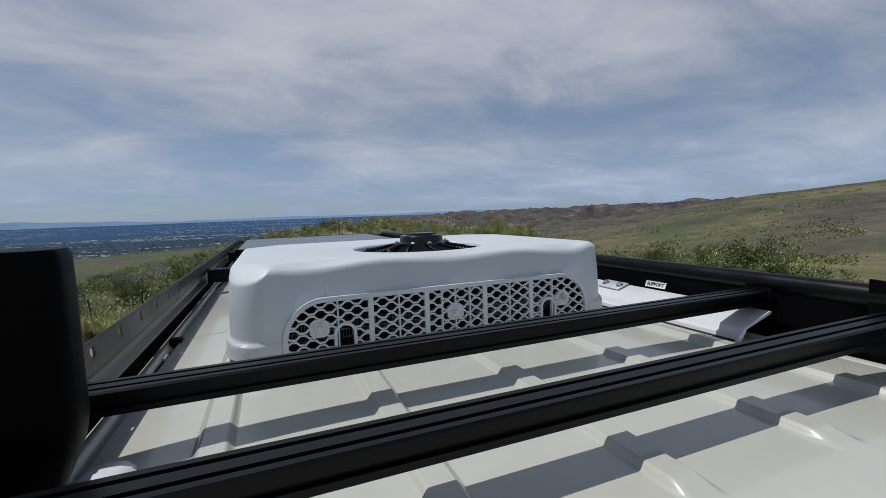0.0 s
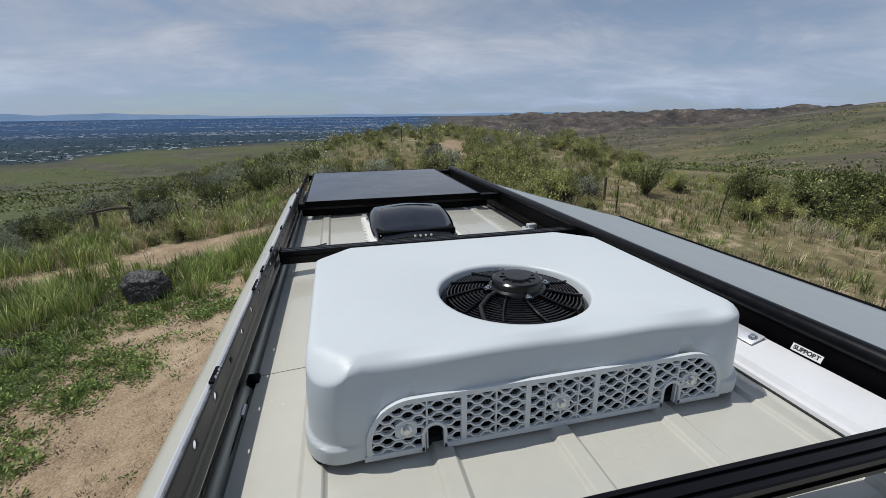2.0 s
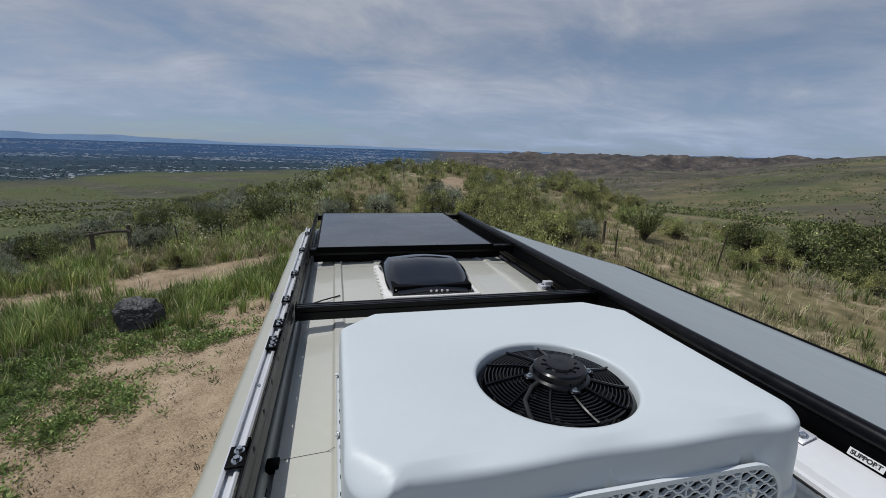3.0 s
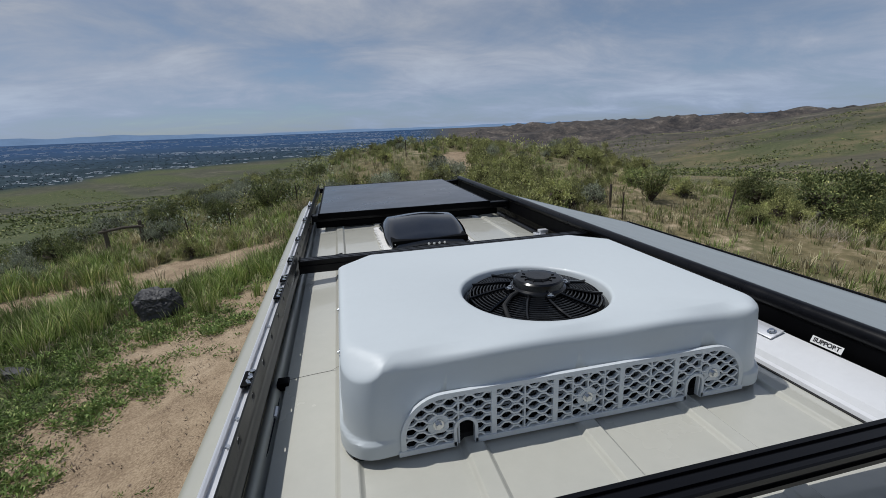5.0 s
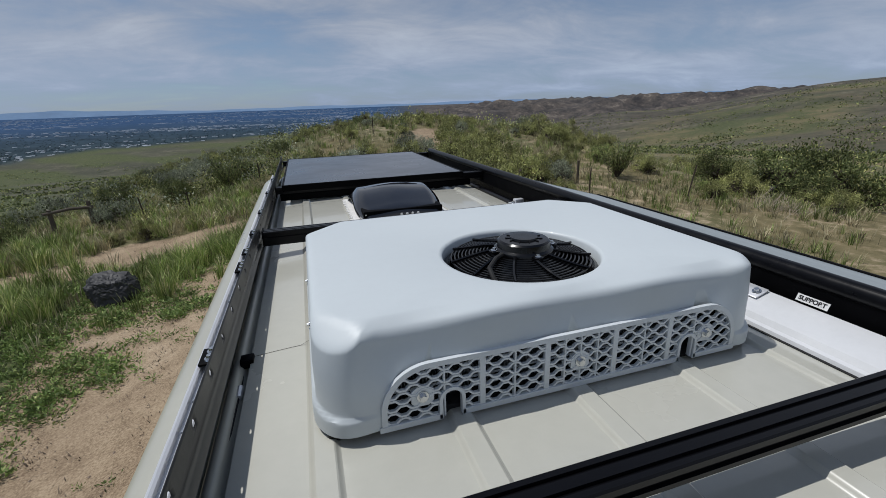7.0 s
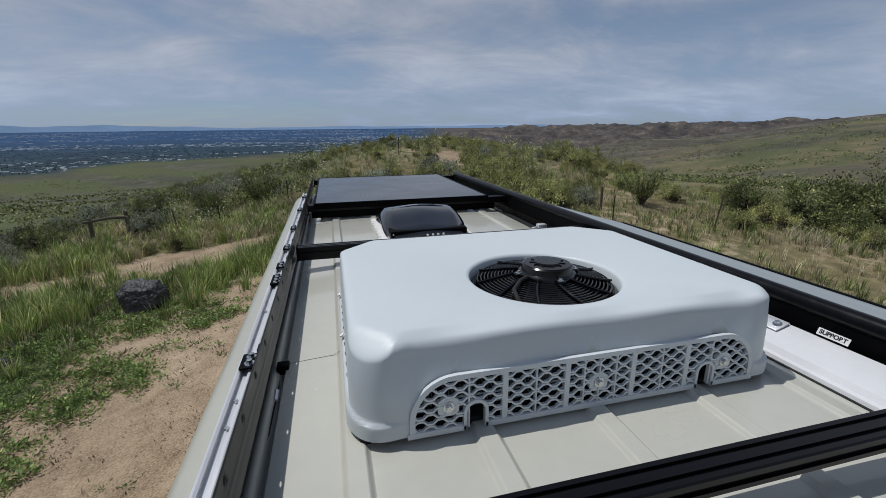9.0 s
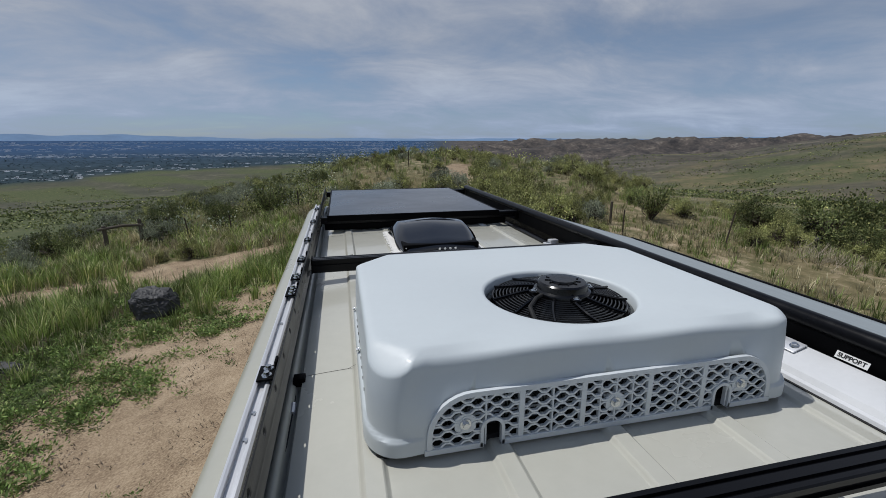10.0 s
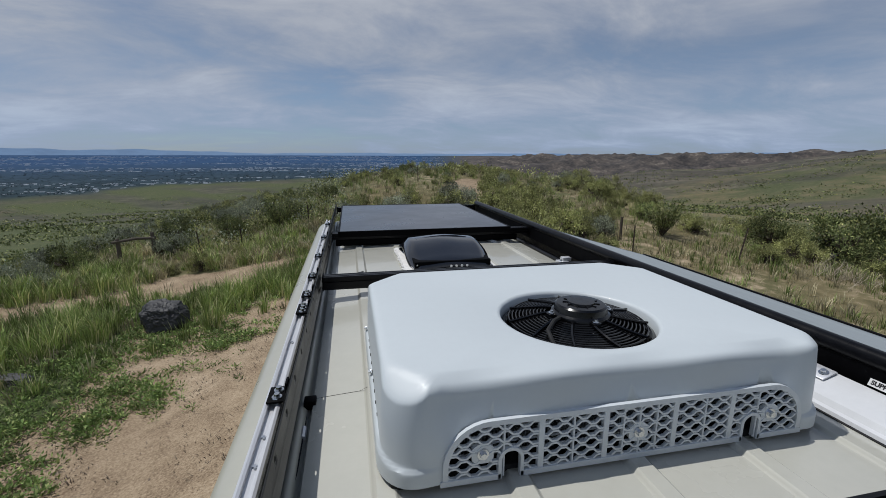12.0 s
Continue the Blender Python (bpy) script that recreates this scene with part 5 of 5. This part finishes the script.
# a spiny upright shrub, half bare
V, F, B, G = [], [], [], []
r2 = np.random.default_rng(77)
for _ in range(46):
    a = r2.uniform(0, math.tau)
    tip = np.array((math.cos(a) * r2.uniform(0.15, 0.75), math.sin(a) * r2.uniform(0.15, 0.75), r2.uniform(0.7, 1.25)))
    twig(B, G, (0, 0, 0), tip * 0.6, 0.013, 0.009, r2)
    twig(B, G, tip * 0.6, tip, 0.009, 0.004, r2)
    for _ in range(48):
        quad_leaf(V, F, tip * r2.uniform(0.35, 1.0) + r2.normal(size=3) * 0.05, tip + r2.normal(size=3) * 0.5, 0.03, 0.07, r2)
spiny = (mesh_of("stem", B, G, BARK), mesh_of("crown", V, F, DARK))
for x, y, s in ((11.4, 13.9, 1.25), (-3.4, 17.6, 1.1), (24.0, 21.0, 1.3)):
    shrub("spiny_shrub", spiny, (x, y), x, s, "upright spiny shrub, half bare, on the slope", "shrub", "spiny shrubs")

placed = []
tries = 0
while len(placed) < 450 and tries < 20000:
    tries += 1
    x, y = rng.uniform(-26, 27), rng.uniform(8.5, 36)
    r, az = math.hypot(x, y), math.degrees(math.atan2(x, y))
    if not (-40 < az < 62) or r > 37 or not free_ground(x, y) or rng.uniform() > shrub_field(x, y):
        continue
    size = rng.uniform(0.55, 1.45) * (1.08 if 12 < az < 42 else 1.0)
    if r > 19 and -8 < az < 27:
        size *= 0.52
    if any(math.hypot(x - a, y - b) < (0.32 if 10 < az < 36 or az < -4 else 0.42) * (size + c) for a, b, c in placed):
        continue
    placed.append((x, y, size))
    pick = rng.uniform()
    grey = 0.62 if az < -6 else (0.42 if az < 12 else 0.14)
    if pick < grey:
        shrub("sagebrush", SAGE_KINDS[int(rng.integers(3))], (x, y), rng.uniform(0, 6.28), size, "grey-green sagebrush on the dry slope", "sagebrush", "sagebrush on the slope")
    elif az < 8 and pick > 0.86:
        shrub("juniper_shrub", DARK_KINDS[int(rng.integers(2))], (x, y), rng.uniform(0, 6.28), size, "small dark juniper shrub on the bank", "shrub", "bushes on the slope")
    elif pick < 0.93:
        shrub("green_bush", GREEN_KINDS[int(rng.integers(4))], (x, y), rng.uniform(0, 6.28), size * 1.15, "olive green bitterbrush on the sandy slope", "bush", "bushes on the slope")
    else:
        shrub("leafy_bush", LIGHT_KINDS[int(rng.integers(2))], (x, y), rng.uniform(0, 6.28), size * 0.8, "fresh green leafy bush in dry grass", "bush", "bushes on the slope")


def far_shrubs(name, count, sample, size, leaves, leaf, material, label, seed, grow=False):
    """Shrubs beyond counting, as one mesh of loose leaf clumps."""
    g = np.random.default_rng(seed)
    V, F, tones = [], [], []
    for _ in range(count):
        spot = sample(g)
        if spot is None:
            continue
        x, y = spot
        z = ground_z(x, y)
        tones.append((4 * leaves, g.uniform()))
        s = size * g.uniform(0.5, 1.4) * (min(1.6, max(0.6, math.hypot(x, y) / 230)) if grow else 1.0)
        for _ in range(leaves):
            o = g.normal(size=3) * s * np.array((0.36, 0.30, 0.14) if grow else (0.27, 0.27, 0.18))
            c = np.array((x, y, z + s * 0.22)) + o
            c[2] = max(c[2], z + 0.01)
            quad_leaf(V, F, c, o + np.array((0, 0, 0.2)), s * leaf * 0.7, s * leaf * g.uniform(0.8, 1.3), g)
    me = mesh_of(name, V, F, material, tones)
    return tagged(new(name, me), label, "shrubs", kind="stuff")


def knoll_spot(g):
    a, r = radians(g.uniform(-42, 64)), 26 + 84 * g.uniform() ** 1.6
    x, y = r * math.sin(a), r * math.cos(a)
    if r < 33 and 38 < math.degrees(a) < 46:
        return None
    if r < 45 and -6 < math.degrees(a) < 26 and g.uniform() < 0.5:
        return None
    return (x, y) if free_ground(x, y, 1.3) and g.uniform() < 0.35 + 0.65 * smooth01(0.5 + wave(x, y, 9.0)) else None


def slope_spot(g):
    a, r = radians(g.uniform(-48, 66)), 105 * (8.5 ** g.uniform(0, 1))
    x, y = r * math.sin(a), r * math.cos(a)
    if a < 0.06 and g.uniform() < 0.2:
        return None
    return (x, y) if g.uniform() < smooth01(0.45 + wave(x, y, 40.0, 1.0) + 0.3 * wave(x, y, 13.0, 0.3)) else None


def bank_spot(g):
    a, r = radians(g.uniform(-43, -3)), g.uniform(16.5, 34)
    x, y = r * math.sin(a), r * math.cos(a)
    return (x, y) if free_ground(x, y, 1.2) and not (abs(x + 8.3) < 1.8 and y < 16.4) else None


def gully_spot(g):
    a, r = radians(g.uniform(-40, -6)), g.uniform(60, 700)
    x, y = r * math.sin(a), r * math.cos(a)
    return (x, y) if abs(wave(x, y, 90.0, 0.9)) < 0.05 else None


far_shrubs("far_sagebrush", 520, knoll_spot, 0.95, 60, 0.095, SAGE, "sagebrush covering the far side of the knoll", 3)
far_shrubs("far_green_shrubs", 560, knoll_spot, 1.0, 60, 0.095, GREEN, "olive shrubs covering the far side of the knoll", 4)
far_shrubs("bank_sagebrush", 260, bank_spot, 0.85, 90, 0.085, SAGE, "small sagebrush thick on the bank", 8)
far_shrubs("bank_green_shrubs", 200, bank_spot, 0.8, 90, 0.085, GREEN, "small olive shrubs thick on the bank", 9)
far_shrubs("bank_dark_shrubs", 260, bank_spot, 0.95, 100, 0.080, DARK, "dark juniper scrub scattered over the bank", 12)
far_shrubs("hillside_shrubs", 32000, slope_spot, 1.5, 6, 0.5, DARK, "dark shrubs dotted over the distant green hillsides", 5, True)
far_shrubs("gully_shrubs", 3400, gully_spot, 2.4, 10, 0.42, DARK, "dark thickets along the gullies below the bank", 6, True)


def grass(name, spots, blades, tall, wide, material, label, seed, splay=0.55):
    """Tufts of bent blades, two segments each, in one mesh."""
    g = np.random.default_rng(seed)
    V, F, tones = [], [], []
    for x, y, s in spots:
        z = ground_z(x, y) - 0.01
        tones.append((5 * int(blades * s), g.uniform(0.1, 0.95)))
        for _ in range(int(blades * s)):
            a, q = g.uniform(0, math.tau), abs(g.normal()) * 0.13 * s
            bx, by = x + q * math.cos(a), y + q * math.sin(a)
            h = tall * s * g.uniform(0.45, 1.15)
            out = splay * h * g.uniform(0.2, 1.0)
            dx, dy = math.cos(a + g.normal() * 0.5) * out, math.sin(a + g.normal() * 0.5) * out
            sx, sy = -math.sin(a) * wide, math.cos(a) * wide
            i = len(V)
            V.extend([(bx - sx, by - sy, z), (bx + sx, by + sy, z), (bx + dx * 0.35 + sx * 0.8, by + dy * 0.35 + sy * 0.8, z + h * 0.62), (bx + dx * 0.35 - sx * 0.8, by + dy * 0.35 - sy * 0.8, z + h * 0.62), (bx + dx, by + dy, z + h)])
            F.append((i, i + 1, i + 2, i + 3))
            F.append((i + 3, i + 2, i + 4))
    me = mesh_of(name, V, F, material, tones)
    return tagged(new(name, me), label, "grass", kind="stuff")


def scatter(count, sample, seed):
    g = np.random.default_rng(seed)
    out = []
    while len(out) < count:
        p = sample(g)
        if p is not None:
            out.append(p)
    return out


def lush_spot(g):
    """The green strip of tall grass between the sandy pad and the trail, and beside the rock."""
    x, y = g.uniform(-12, -1.2), g.uniform(5.5, 14)
    band = 11.0 + 0.28 * (x + 4)
    d = abs(y - band + 0.9)
    if abs(x + 4.75) < 0.85 and 8.4 < y < 9.75:
        return None
    side = smooth01((-x - 5.3) / 1.2) * smooth01((y - 6.2) / 2)
    if not free_ground(x, y, 0.55) or g.uniform() > max(math.exp(-(d / 0.95) ** 2), 0.45 * side) * smooth01(0.62 + 0.9 * wave(x, y, 0.9, 0.3)):
        return None
    return x, y, g.uniform(0.6, 1.35)


def slope_grass_spot(g):
    a, r = radians(g.uniform(-42, 64)), g.uniform(9, 32)
    x, y = r * math.sin(a), r * math.cos(a)
    if not free_ground(x, y, 0.6) or (sand_at(x, y) > 0.55 and g.uniform() > 0.22) or g.uniform() > 0.6 + 0.5 * wave(x, y, 3.0, 2.0):
        return None
    return x, y, g.uniform(0.6, 1.5)


grass("tall_grass", scatter(430, lush_spot, 21), 60, 0.46, 0.0085, GRASS, "tall green grass round the rock and along the trail", 22)
grass("bunch_grass", scatter(1900, slope_grass_spot, 23), 22, 0.28, 0.009, GRASS, "tufts of green bunch grass on the slope", 24)
grass("dry_grass", scatter(2300, slope_grass_spot, 25), 18, 0.24, 0.008, DRY, "straw-coloured dry grass tufts on the slope", 26, 0.75)


def bank_grass_spot(g):
    """Between the trail and the barrier, and on the bank behind."""
    x, y = g.uniform(-13, -0.6), g.uniform(12.4, 20.0)
    if not free_ground(x, y, 0.85) or g.uniform() > 0.55 + 0.6 * wave(x, y, 1.7, 0.8):
        return None
    return x, y, g.uniform(0.6, 1.4)


grass("bank_grass", scatter(620, bank_grass_spot, 27), 30, 0.32, 0.010, GRASS, "green grass tufts on the bank behind the trail", 28, 0.7)
grass("bank_straw", scatter(560, bank_grass_spot, 29), 24, 0.30, 0.009, DRY, "straw-coloured grass on the bank behind the trail", 30, 0.8)


def weed_spot(g):
    x, y = g.uniform(-8, -1.6), g.uniform(2.5, 10.5)
    edge = -2.45 - 0.42 * (7.6 - y) if y < 8.6 else -2.2
    thick = smooth01(0.8 * min(1.0, (edge - x) / 1.1) + 0.75 * wave(x, y, 0.9, 1.0) + 0.35 * wave(x, y, 0.37, 0.4) - 0.05)
    if g.uniform() > thick * (0.75 + 0.35 * wave(x, y, 0.6)) and g.uniform() > 0.014:
        return None
    return x, y


def weeds(spots, seed):
    g = np.random.default_rng(seed)
    V, F, tones = [], [], []
    for x, y in spots:
        s = g.uniform(0.5, 1.3)
        tones.append((4 * 30, g.uniform(0.1, 0.9)))
        z = ground_z(x, y)
        for _ in range(30):
            a, q = g.uniform(0, math.tau), abs(g.normal()) * 0.085 * s
            c = np.array((x + q * math.cos(a), y + q * math.sin(a), z + g.uniform(0.0, 0.06) * s))
            quad_leaf(V, F, c, np.array((math.cos(a), math.sin(a), g.uniform(0.2, 1.4))), 0.023 * s, 0.058 * s, g)
    return tagged(new("low_weeds", mesh_of("low_weeds", V, F, WEED, tones)), "low green weeds creeping over the sandy ground", "weeds", kind="stuff")


weeds(scatter(2300, weed_spot, 31), 32)

# ---- stones and litter on the pad ----
def litter_spot(g):
    x, y = g.uniform(-5.2, -1.7), g.uniform(2.6, 8.2)
    return (x, y, g.uniform(0.4, 1.5)) if g.uniform() < 0.5 + 0.7 * wave(x, y, 0.8, 2.1) else None


LITTER = leaf_material("dry_litter", (0.13, 0.10, 0.072), (0.24, 0.19, 0.13), 0.3)
grass("plant_litter", scatter(230, litter_spot, 35), 16, 0.030, 0.006, LITTER, "dry brown plant litter strewn over the sandy pad", 36, 2.4)
V, F = [], []
g = np.random.default_rng(41)
for _ in range(3400):
    x, y = g.uniform(-9, 12), g.uniform(2.0, 13)
    if sand_at(x, y) < 0.55 or abs(x) < 1.1:
        continue
    s = 0.006 + 0.02 * g.uniform() ** 4
    c = np.array((x, y, ground_z(x, y) + s * 0.2))
    i = len(V)
    for d in ((1, 0, 0), (0, 1, 0), (-1, 0, 0), (0, -1, 0), (0, 0, 0.7), (0, 0, -0.7)):
        V.append(c + np.array(d) * s * g.uniform(0.7, 1.3))
    for k in range(4):
        F.append((i + k, i + (k + 1) % 4, i + 4))
        F.append((i + (k + 1) % 4, i + k, i + 5))
PEBBLE = surface("sandy_pebbles", (0.30, 0.23, 0.17), 0.9, vary=0.35, scale=2, grain=30)
tagged(new("pebbles", mesh_of("pebbles", V, F, PEBBLE)), "small pebbles strewn over the sandy pad", "pebbles", kind="stuff")


def boulder(name, x, y, size, squash, seed, label, material):
    bm = bmesh.new()
    bmesh.ops.create_icosphere(bm, subdivisions=5, radius=1.0)
    off = Vector((seed * 3.1, seed * 1.7, seed))
    for v in bm.verts:
        n = v.co.normalized()
        # broken faces: the ball is cut back by a handful of flat planes
        cut = 1.0
        for d, far in (((0.10, -0.12, 1.0), 0.56), ((-1.0, -0.25, 0.10), 0.84), ((1.0, -0.1, 0.35), 0.80), ((0.1, -1.0, 0.22), 0.66), ((0.0, 1.0, 0.2), 0.7), ((0.8, -0.7, 0.5), 0.78)):
            c = n.dot(Vector(d).normalized())
            if c > 0.1:
                cut = min(cut, far / c)
        for k in range(7):
            d = Vector((math.sin(k * 2.4 + seed), math.cos(k * 3.7 + seed * 2), 0.7 * math.sin(k * 1.3 + seed * 0.7) + (0.9 if k == 0 else 0))).normalized()
            c = n.dot(d)
            if c > 0.2:
                cut = min(cut, (0.80 + 0.10 * math.sin(k * 5.1 + seed)) / c)
        v.co = n * (cut + 0.06 * noise.noise(n * 3 + off) + 0.05 * noise.noise(n * 9 + off) + 0.02 * noise.noise(n * 25 + off))
        v.co = Vector((v.co.x * size * squash[0], v.co.y * size * squash[1], v.co.z * size * squash[2]))
    bm.transform(Matrix.Translation((x, y, ground_z(x, y) + size * squash[2] * 0.55)) @ Matrix.Rotation(0.25 * math.sin(seed), 4, "Z"))
    return tagged(part(name, bm, material, smooth=18), label, "rock")


boulder("dark_boulder", -4.74, 9.35, 0.55, (1.0, 0.85, 0.86), 4.4, "dark broken basalt boulder in tall grass", ROCK)
boulder("flat_stone", -6.4, 7.5, 0.30, (1.2, 0.6, 0.3), 5.0, "flat grey stone among weeds", ROCK)
boulder("flat_stone", -6.75, 7.35, 0.2, (1.2, 0.8, 0.3), 6.0, "small flat grey stone among weeds", ROCK)
boulder("pale_stone", -1.75, 9.1, 0.28, (1.0, 0.8, 0.6), 8.0, "grey stone beside the grass", ROCK)
boulder("pale_stone", 15.9, 11.0, 0.4, (1.0, 0.8, 0.8), 9.0, "grey stone under the shrubs", ROCK)

# ---- wooden rail barrier ----
barrier = thing("wooden_barrier", (-8.0, 15.6, ground_z(-8.0, 15.6)), "weathered wooden barrier of two posts and one rail", "barrier")
ends = ((-8.2, 15.3), (-7.42, 16.0))
for x, y in ends:
    z = ground_z(x, y)
    bm = bmesh.new()
    tube(bm, [(x - 0.02, y, z - 0.2), (x, y, z + 0.4), (x - 0.01, y, z + 0.84)], 0.07, 9, 0.06)
    part("post", bm, WOOD, barrier)
bm = bmesh.new()
tube(bm, [(ends[0][0] - 0.12, ends[0][1] - 0.16, ground_z(*ends[0]) + 0.74), (-7.81, 15.62, ground_z(-7.81, 15.6) + 0.74), (ends[1][0] + 0.1, ends[1][1] - 0.02, ground_z(*ends[0]) + 0.72)], 0.048, 9)
part("rail", bm, WOOD, barrier)


def fence_post(x, y, h, lean, wood=False):
    z = ground_z(x, y)
    bm = bmesh.new()
    if wood:
        tube(bm, [(x, y, z - 0.1), (x + lean * 0.5, y, z + h * 0.5), (x + lean, y, z + h)], 0.05, 8, 0.045)
    else:
        t = 0.022
        extrude(bm, [(-t, -0.004), (t, -0.004), (t, 0.004), (0.005, 0.004), (0.005, t * 1.4), (-0.005, t * 1.4), (-0.005, 0.004), (-t, 0.004)], 0.0, h + 0.1)
        bm.transform(Matrix.Translation((x, y, z - 0.1)) @ Matrix.Shear("XY", 4, (lean / (h + 0.1), 0.0)) @ Matrix.Rotation(radians(90), 4, "X") @ Matrix.Scale(-1, 4, (0, 0, 1)) @ Matrix.Scale(-1, 4, (0, 1, 0)) @ Matrix.Rotation(radians(180), 4, "X"))
    top = max(v.co.z for v in bm.verts)
    for v in bm.verts:
        v.co.z += z + h - top
    return tagged(part("fence_post", bm, WOOD if wood else POST), "weathered wooden fence post in dry grass" if wood else "thin rusty steel fence post in dry grass", "fence post", "fence posts")


for x, y, h, lean, wood in ((-5.9, 15.9, 0.74, -0.08, False), (-4.4, 15.6, 0.78, -0.06, False), (-2.2, 16.6, 0.8, 0.0, False), (9.2, 13.4, 0.85, 0.0, True), (8.75, 12.0, 0.95, 0.0, False), (11.55, 10.55, 1.15, 0.22, False), (3.0, 22.5, 0.9, 0.0, False)):
    fence_post(x, y, h, lean, wood)

# dead twigs beside the dark shrubs
V, F = [], []
g = np.random.default_rng(51)
for _ in range(110):
    a = g.uniform(0, math.tau)
    b = np.array((13.6 + g.normal() * 0.4, 8.9 + g.normal() * 0.5, 0.0))
    b[2] = ground_z(b[0], b[1])
    twig(V, F, b, b + np.array((math.cos(a) * g.uniform(0.2, 0.6), math.sin(a) * g.uniform(0.2, 0.6), g.uniform(0.05, 0.5))), 0.008, 0.003, g)
DEADWOOD = surface("bleached_twigs", (0.42, 0.36, 0.28), 0.85, vary=0.2, scale=5, grain=40)
tagged(new("dead_brush", mesh_of("dead_brush", V, F, DEADWOOD)), "heap of bleached dead twigs by the shrubs", "dead brush")

# ---- the town in the valley ----
V, F = [], []
g = np.random.default_rng(61)
for _ in range(14000):
    a, r = radians(g.uniform(-60, 14)), 1000 * (4.2 ** g.uniform(0, 1))
    x, y = r * math.sin(a), r * math.cos(a)
    if town_at(x, y) < 0.5 or wave(x * 0.4, y, 260.0, 1.1) + 0.6 * wave(x * 0.4, y, 80.0, 0.2) < g.uniform(-0.2, 0.7) + 0.25 * smooth01((1500 - r) / 400):
        continue
    w, d, h = g.uniform(2.5, 7) * (0.5 + r / 1500) * (3.5 if g.uniform() < 0.06 else 1.0), g.uniform(3, 6), g.uniform(0.5, 1.2) * (0.4 + r / 2000)
    z, t, i = ground_z(x, y) - 0.3, g.uniform(0, 0.5), len(V)
    for zz in (z, z + h):
        for ax, ay in ((-w, -d), (w, -d), (w, d), (-w, d)):
            V.append((x + (ax * math.cos(t) - ay * math.sin(t)) / 2, y + (ax * math.sin(t) + ay * math.cos(t)) / 2, zz))
    F.extend([(i, i + 1, i + 5, i + 4), (i + 1, i + 2, i + 6, i + 5), (i + 2, i + 3, i + 7, i + 6), (i + 3, i, i + 4, i + 7), (i + 4, i + 5, i + 6, i + 7)])
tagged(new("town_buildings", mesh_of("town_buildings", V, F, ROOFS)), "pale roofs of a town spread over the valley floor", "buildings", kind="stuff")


def town_tree_spot(g):
    a, r = radians(g.uniform(-60, 15)), 1000 * (1.9 ** g.uniform(0, 1))
    x, y = r * math.sin(a), r * math.cos(a)
    return (x, y) if town_at(x, y) > 0.4 else None


far_shrubs("town_trees", 3500, town_tree_spot, 4.5, 5, 0.5, HAZED_TREE, "dark trees of the town on the valley floor, blued with haze", 62)
